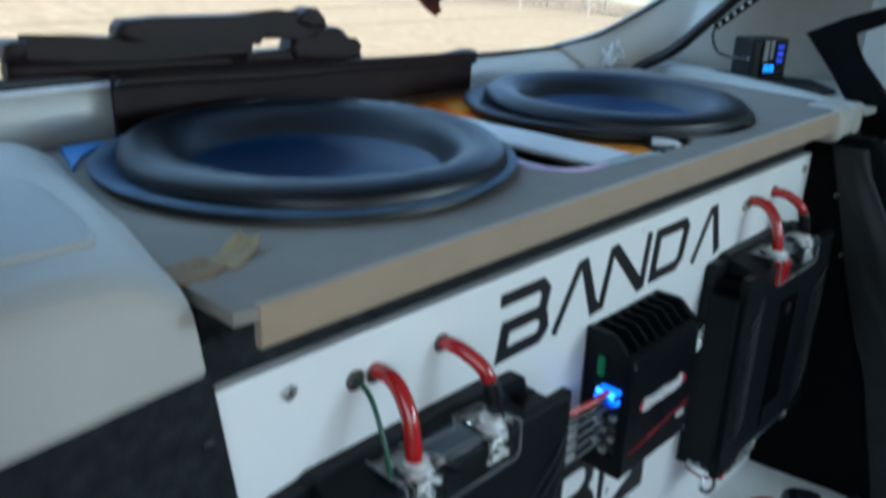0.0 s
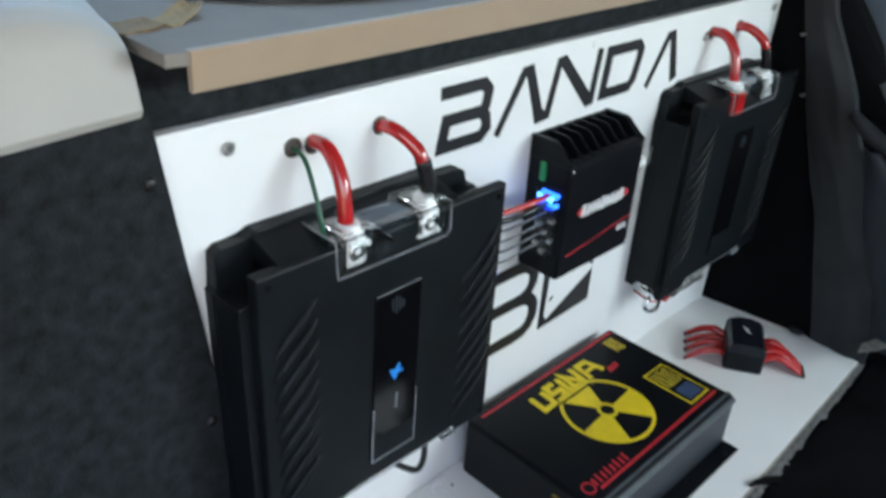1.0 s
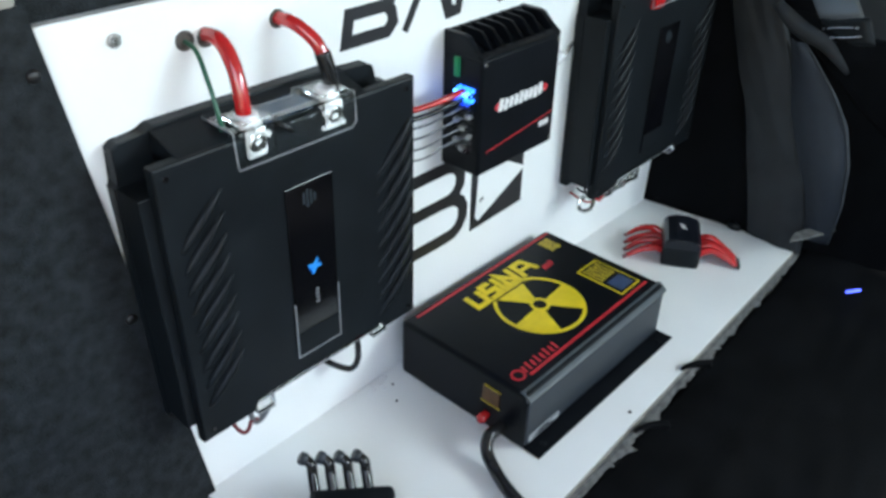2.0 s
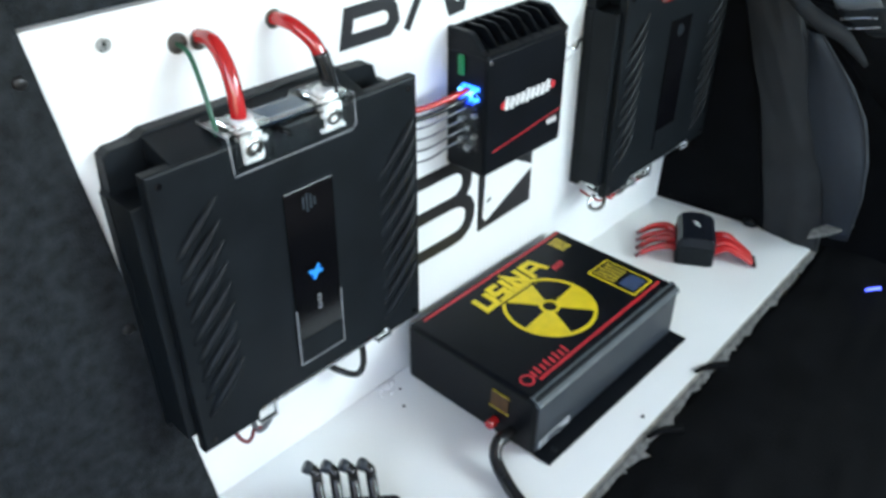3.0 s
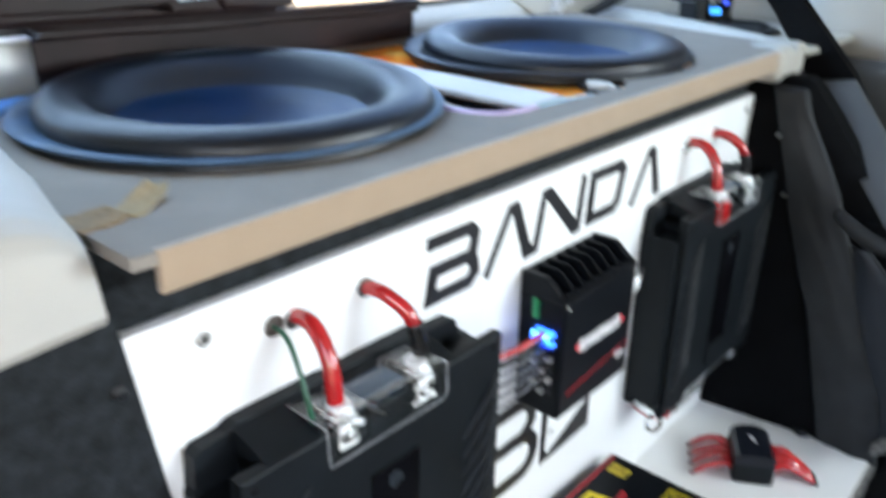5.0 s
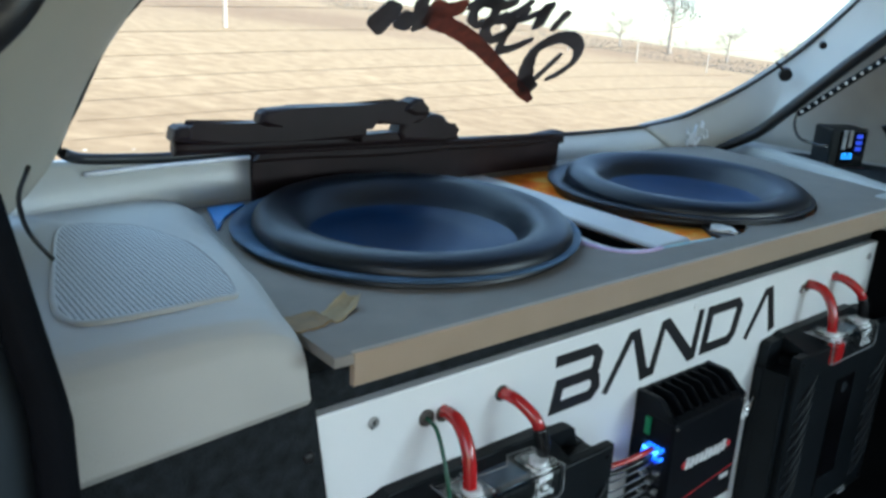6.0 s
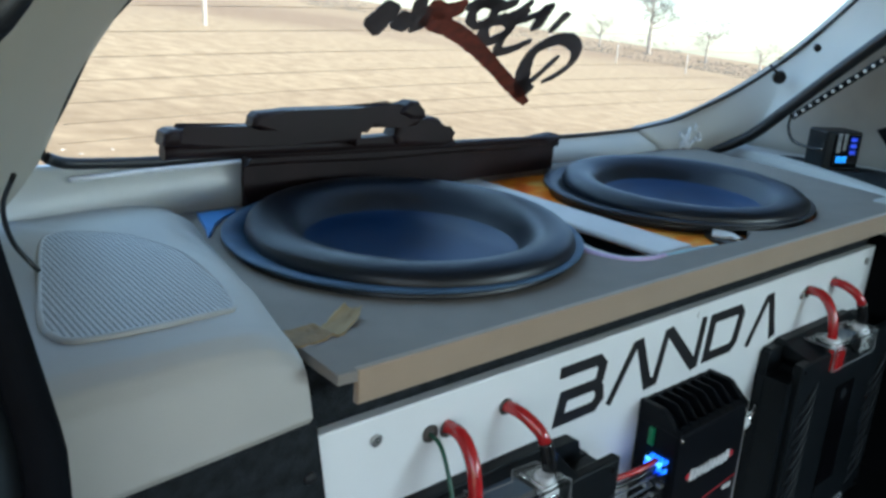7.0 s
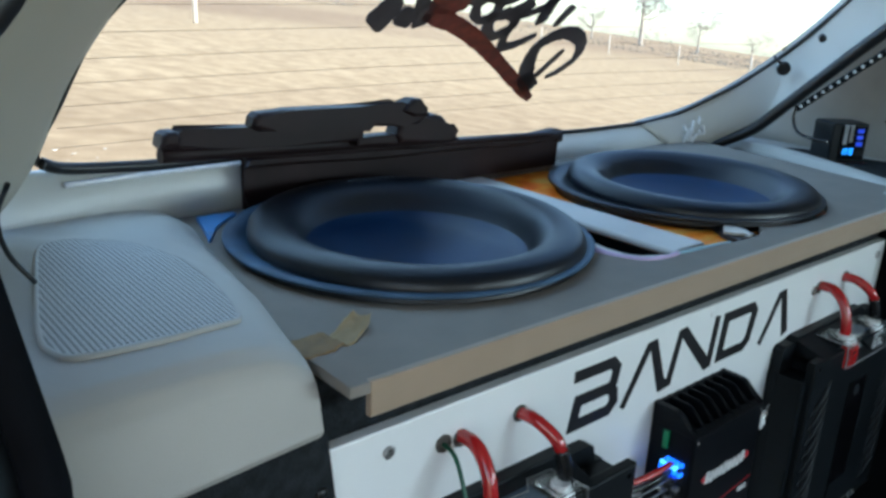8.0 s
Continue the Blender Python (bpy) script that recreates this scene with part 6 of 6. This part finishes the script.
for k in range(12):
    q = A.lerp(B, (k + 0.6) / 12)
    d = (B - A).normalized() * 0.0022
    part("lens", rod(q - d + Vector((-0.0062, -0.002, 0)), q + d + Vector((-0.0062, -0.002, 0)), 0.0030, 8), LED_WHITE, bar)

# tailgate clips
clip = thing("trim_clip", (1.15, 0.30, 0.70), "round black plastic trim clip with a short cord", "clip", "clips on the tailgate frame")
part("button", rod((1.150, 0.296, 0.713), (1.160, 0.304, 0.716), 0.0120, 16), RUBBER, clip)
part("cord", rod((1.1485, 0.2965, 0.718), (1.1410, 0.3139, 0.7355), 0.0026, 8), RUBBER, clip)
solid("trim_button", rod((1.150, 0.236, 0.770), (1.160, 0.244, 0.773), 0.0062, 14), RUBBER, "small round black plug in the tailgate frame", "clip", "clips on the tailgate frame")

# chalky smear on the tailgate corner
rnd = random.Random(21)
smear = bmesh.new()
for k in range(16):
    x, z = 1.064 + rnd.gauss(0, 0.011), 0.590 + rnd.gauss(0, 0.013)
    y = 0.412 - 0.30 * (x - 1.085) - 0.014
    stroke([(x, z), (x + rnd.uniform(-0.004, 0.005), z + rnd.uniform(-0.007, 0.007)), (x + rnd.uniform(-0.003, 0.009), z + rnd.uniform(-0.010, 0.010))], rnd.uniform(0.0022, 0.0055), y, y + 0.004, bm=smear)
solid("chalk_smear", smear, CHALK, "white chalky smear on the tailgate corner", "smear")

# ---- brushed paint on the rear window ----
def glass_stroke(line, width, material, parent):
    pts = smooth_line([(x, z, 0) for x, z in line], 6)
    n = len(pts)
    rnd = random.Random(len(line) * 7 + int(line[0][0] * 1000))
    bm = bmesh.new()
    top, bot = [], []
    for i, p in enumerate(pts):
        t = (pts[min(n - 1, i + 1)] - pts[max(0, i - 1)]).normalized()
        nrm = Vector((-t.y, t.x, 0))
        s = i / (n - 1)
        w = (width[0] * (1 - s) + width[1] * s if isinstance(width, tuple) else width) * (0.9 + 0.2 * rnd.random()) * (0.62 + 0.38 * min(1, 9 * s, 9 * (1 - s)))
        for side, row in ((1, top), (-1, bot)):
            q = p + nrm * side * w / 2
            row.append((bm.verts.new(on_glass(q.x, q.y, 0.0040)), bm.verts.new(on_glass(q.x, q.y, 0.0026))))
    for i in range(n - 1):
        bm.faces.new((top[i][0], top[i + 1][0], bot[i + 1][0], bot[i][0]))
        bm.faces.new((top[i][1], bot[i][1], bot[i + 1][1], top[i + 1][1]))
        bm.faces.new((top[i][0], top[i][1], top[i + 1][1], top[i + 1][0]))
        bm.faces.new((bot[i][0], bot[i + 1][0], bot[i + 1][1], bot[i][1]))
    part("brush_stroke", bm, material, parent)


art = thing("window_painting", on_glass(0.4, 0.69), "dark red and black brushed scrawl painted on the glass", "painting")
glass_stroke([(0.2865, 0.8040), (0.3263, 0.7955), (0.3739, 0.7800), (0.4244, 0.7582), (0.4883, 0.7281), (0.5398, 0.7034), (0.5810, 0.6835)], (0.0190, 0.0140), RUST_PAINT, art)
glass_stroke([(0.286, 0.818), (0.312, 0.812), (0.337, 0.818)], (0.016, 0.020), RUST_PAINT, art)
LOOP = (
    ([(0.5560, 0.6990), (0.5360, 0.7160), (0.5145, 0.7394), (0.5041, 0.7620), (0.5163, 0.7765), (0.5419, 0.7816), (0.5690, 0.7750), (0.5900, 0.7620), (0.5990, 0.7440), (0.5880, 0.7270), (0.5730, 0.7185)], (0.0190, 0.0085)),
    ([(0.5440, 0.7080), (0.5530, 0.7300), (0.5602, 0.7584)], (0.0110, 0.0085)),
    ([(0.5260, 0.7260), (0.5420, 0.7120), (0.5660, 0.7030)], (0.0170, 0.0140)),
)
DROPS = (
    ([(0.2270, 0.7890), (0.2353, 0.8039), (0.2397, 0.8190)], (0.0270, 0.0230)),
    ([(0.2625, 0.7900), (0.2653, 0.8020), (0.2671, 0.8090)], (0.0240, 0.0200)),
    ([(0.2910, 0.7900), (0.2850, 0.8040), (0.2800, 0.8140)], (0.0190, 0.0170)),
    ([(0.2660, 0.8140), (0.2810, 0.8210)], (0.0160, 0.0160)),
    ([(0.5037, 0.7900), (0.5050, 0.8040), (0.5080, 0.8160)], (0.0095, 0.0140)),
    ([(0.4735, 0.7930), (0.4690, 0.8060), (0.4630, 0.8250)], (0.0130, 0.0180)),
)
SCRAWL = (
    ([(0.3690, 0.7960), (0.3540, 0.8080), (0.3560, 0.8200), (0.3740, 0.8230), (0.3860, 0.8120), (0.3830, 0.8000), (0.3690, 0.7960)], (0.0125, 0.0125)),
    ([(0.4080, 0.7780), (0.3920, 0.7880), (0.3900, 0.7990), (0.4060, 0.8050), (0.4250, 0.8000), (0.4290, 0.7880), (0.4180, 0.7800), (0.4080, 0.7780)], (0.0140, 0.0140)),
    ([(0.4380, 0.8180), (0.4281, 0.7989), (0.4314, 0.7768), (0.4400, 0.7650), (0.4590, 0.7670), (0.4836, 0.7790)], (0.0120, 0.0110)),
    ([(0.4240, 0.8030), (0.4400, 0.8050), (0.4560, 0.8120), (0.4680, 0.8200)], (0.0080, 0.0100)),
    ([(0.3390, 0.8170), (0.3620, 0.8240), (0.3900, 0.8200), (0.4100, 0.8260)], (0.0130, 0.0120)),
    ([(0.4100, 0.8060), (0.4240, 0.8160), (0.4320, 0.8280)], (0.0110, 0.0110)),
)
for line, w in LOOP + DROPS:
    glass_stroke(line, (w[0] * 1.2, w[1] * 1.2), SCRIBBLE, art)
for line, w in SCRAWL:
    glass_stroke(line, w, SCRIBBLE, art)

# small pale clip and stub by the brace
solid("pale_clip", plate([(0.5785, 0.0420), (0.6015, 0.0565), (0.6090, 0.0450), (0.6060, 0.0280), (0.5960, 0.0150), (0.5910, 0.0165), (0.5925, 0.0240), (0.5840, 0.0290)], 0.5665, 0.5705, "xy", 0.001), WHITE_PAINT, "small pale plastic clip in the board's cut-out", "clip")
# added black plate gives the shade of the gap between clip and board
solid("clip_gap_fill", plate([(0.572, 0.018), (0.576, 0.040), (0.600, 0.070), (0.632, 0.068), (0.630, 0.052), (0.614, 0.0205)], 0.5608, 0.5663, "xy", 0.0005), RUBBER, "black plate standing in for the dark gap round the pale clip", "pad")
solid("panel_bump", rod((0.508, -0.0016, 0.4965), (0.508, 0.0004, 0.4965), 0.0048, 14), WHITE_BOARD, "small painted-over plug in the white panel", "plug")

# clear terminals showing under the second amplifier
for k in range(6):
    x = 0.712 + 0.0175 * k
    t = thing("terminal_plug", (x, -0.034, 0.112), "clear terminal plug with a bright screw under the amplifier", "terminal", "terminal plugs under the amplifier")
    part("body", box(x - 0.0075, x + 0.0075, -0.050, -0.018, 0.114 - 0.002 * (k % 2), 0.1318, 0.001), ACRYLIC, t)
    part("screw", rod((x, -0.0515, 0.124), (x, -0.046, 0.124), 0.0040, 10), CHROME, t)
    part("wire", tube([(x, -0.034, 0.114), (x - 0.004, -0.036, 0.108), (x - 0.010, -0.030, 0.104), (x - 0.012, -0.016, 0.106), (x - 0.012, 0.001, 0.110)], 0.0016, 6, 4), GREY_WIRE if k % 3 else RED_CABLE, t)

# buttons on the carpet and crumbs on the shelf
for x, z in ((-0.003, 0.478), (0.023, 0.255)):
    bm = lathe([(0.0, 0.0022), (0.003, 0.0018), (0.0048, 0.0006), (0.005, -0.002)], (0, 0), 14)
    bmesh.ops.rotate(bm, verts=bm.verts, cent=(0, 0, 0), matrix=Matrix.Rotation(radians(90), 3, "X"))
    bmesh.ops.translate(bm, verts=bm.verts, vec=(x, -0.0052, z))
    solid("carpet_button", bm, RUBBER, "small black plastic button pinning the carpet", "button", "buttons on the carpet")
rnd = random.Random(77)
for x, y, r, m in ((0.474, -0.260, 0.0026, FRAY), (0.295, -0.046, 0.0022, FRAY), (0.302, -0.008, 0.006, CHALK), (0.294, -0.007, 0.0045, CHALK), (0.310, -0.007, 0.005, CHALK), (0.300, -0.020, 0.003, CHALK), (0.288, -0.014, 0.003, CHALK), (0.312, -0.022, 0.002, FRAY)):
    bm = bmesh.new()
    bmesh.ops.create_icosphere(bm, subdivisions=2, radius=1.0)
    for v in bm.verts:
        k = 1 + 0.5 * noise.noise(v.co * 2.0 + Vector((x * 90, y * 90, 0)))
        v.co = Vector((x + v.co.x * r * k, y + v.co.y * r * 0.8 * k, r * 0.55 + v.co.z * r * 0.6 * k))
    solid("crumb", bm, m, "small crumb of debris on the white shelf" if m is FRAY else "crumbled white filler in the shelf's corner", "debris", "crumbs on the shelf")
for x, y in ((0.957, -0.020), (0.958, -0.157)):
    solid("carpet_clip", tube([(x, y + 0.009, 0.006), (x - 0.004, y, 0.009), (x + 0.001, y - 0.010, 0.005)], lambda t: 0.0075 - 0.003 * abs(2 * t - 1), 8, 5), BLACK_PLASTIC, "black plastic clip under the cloth at the shelf's edge", "clip", "clips at the shelf's edge")
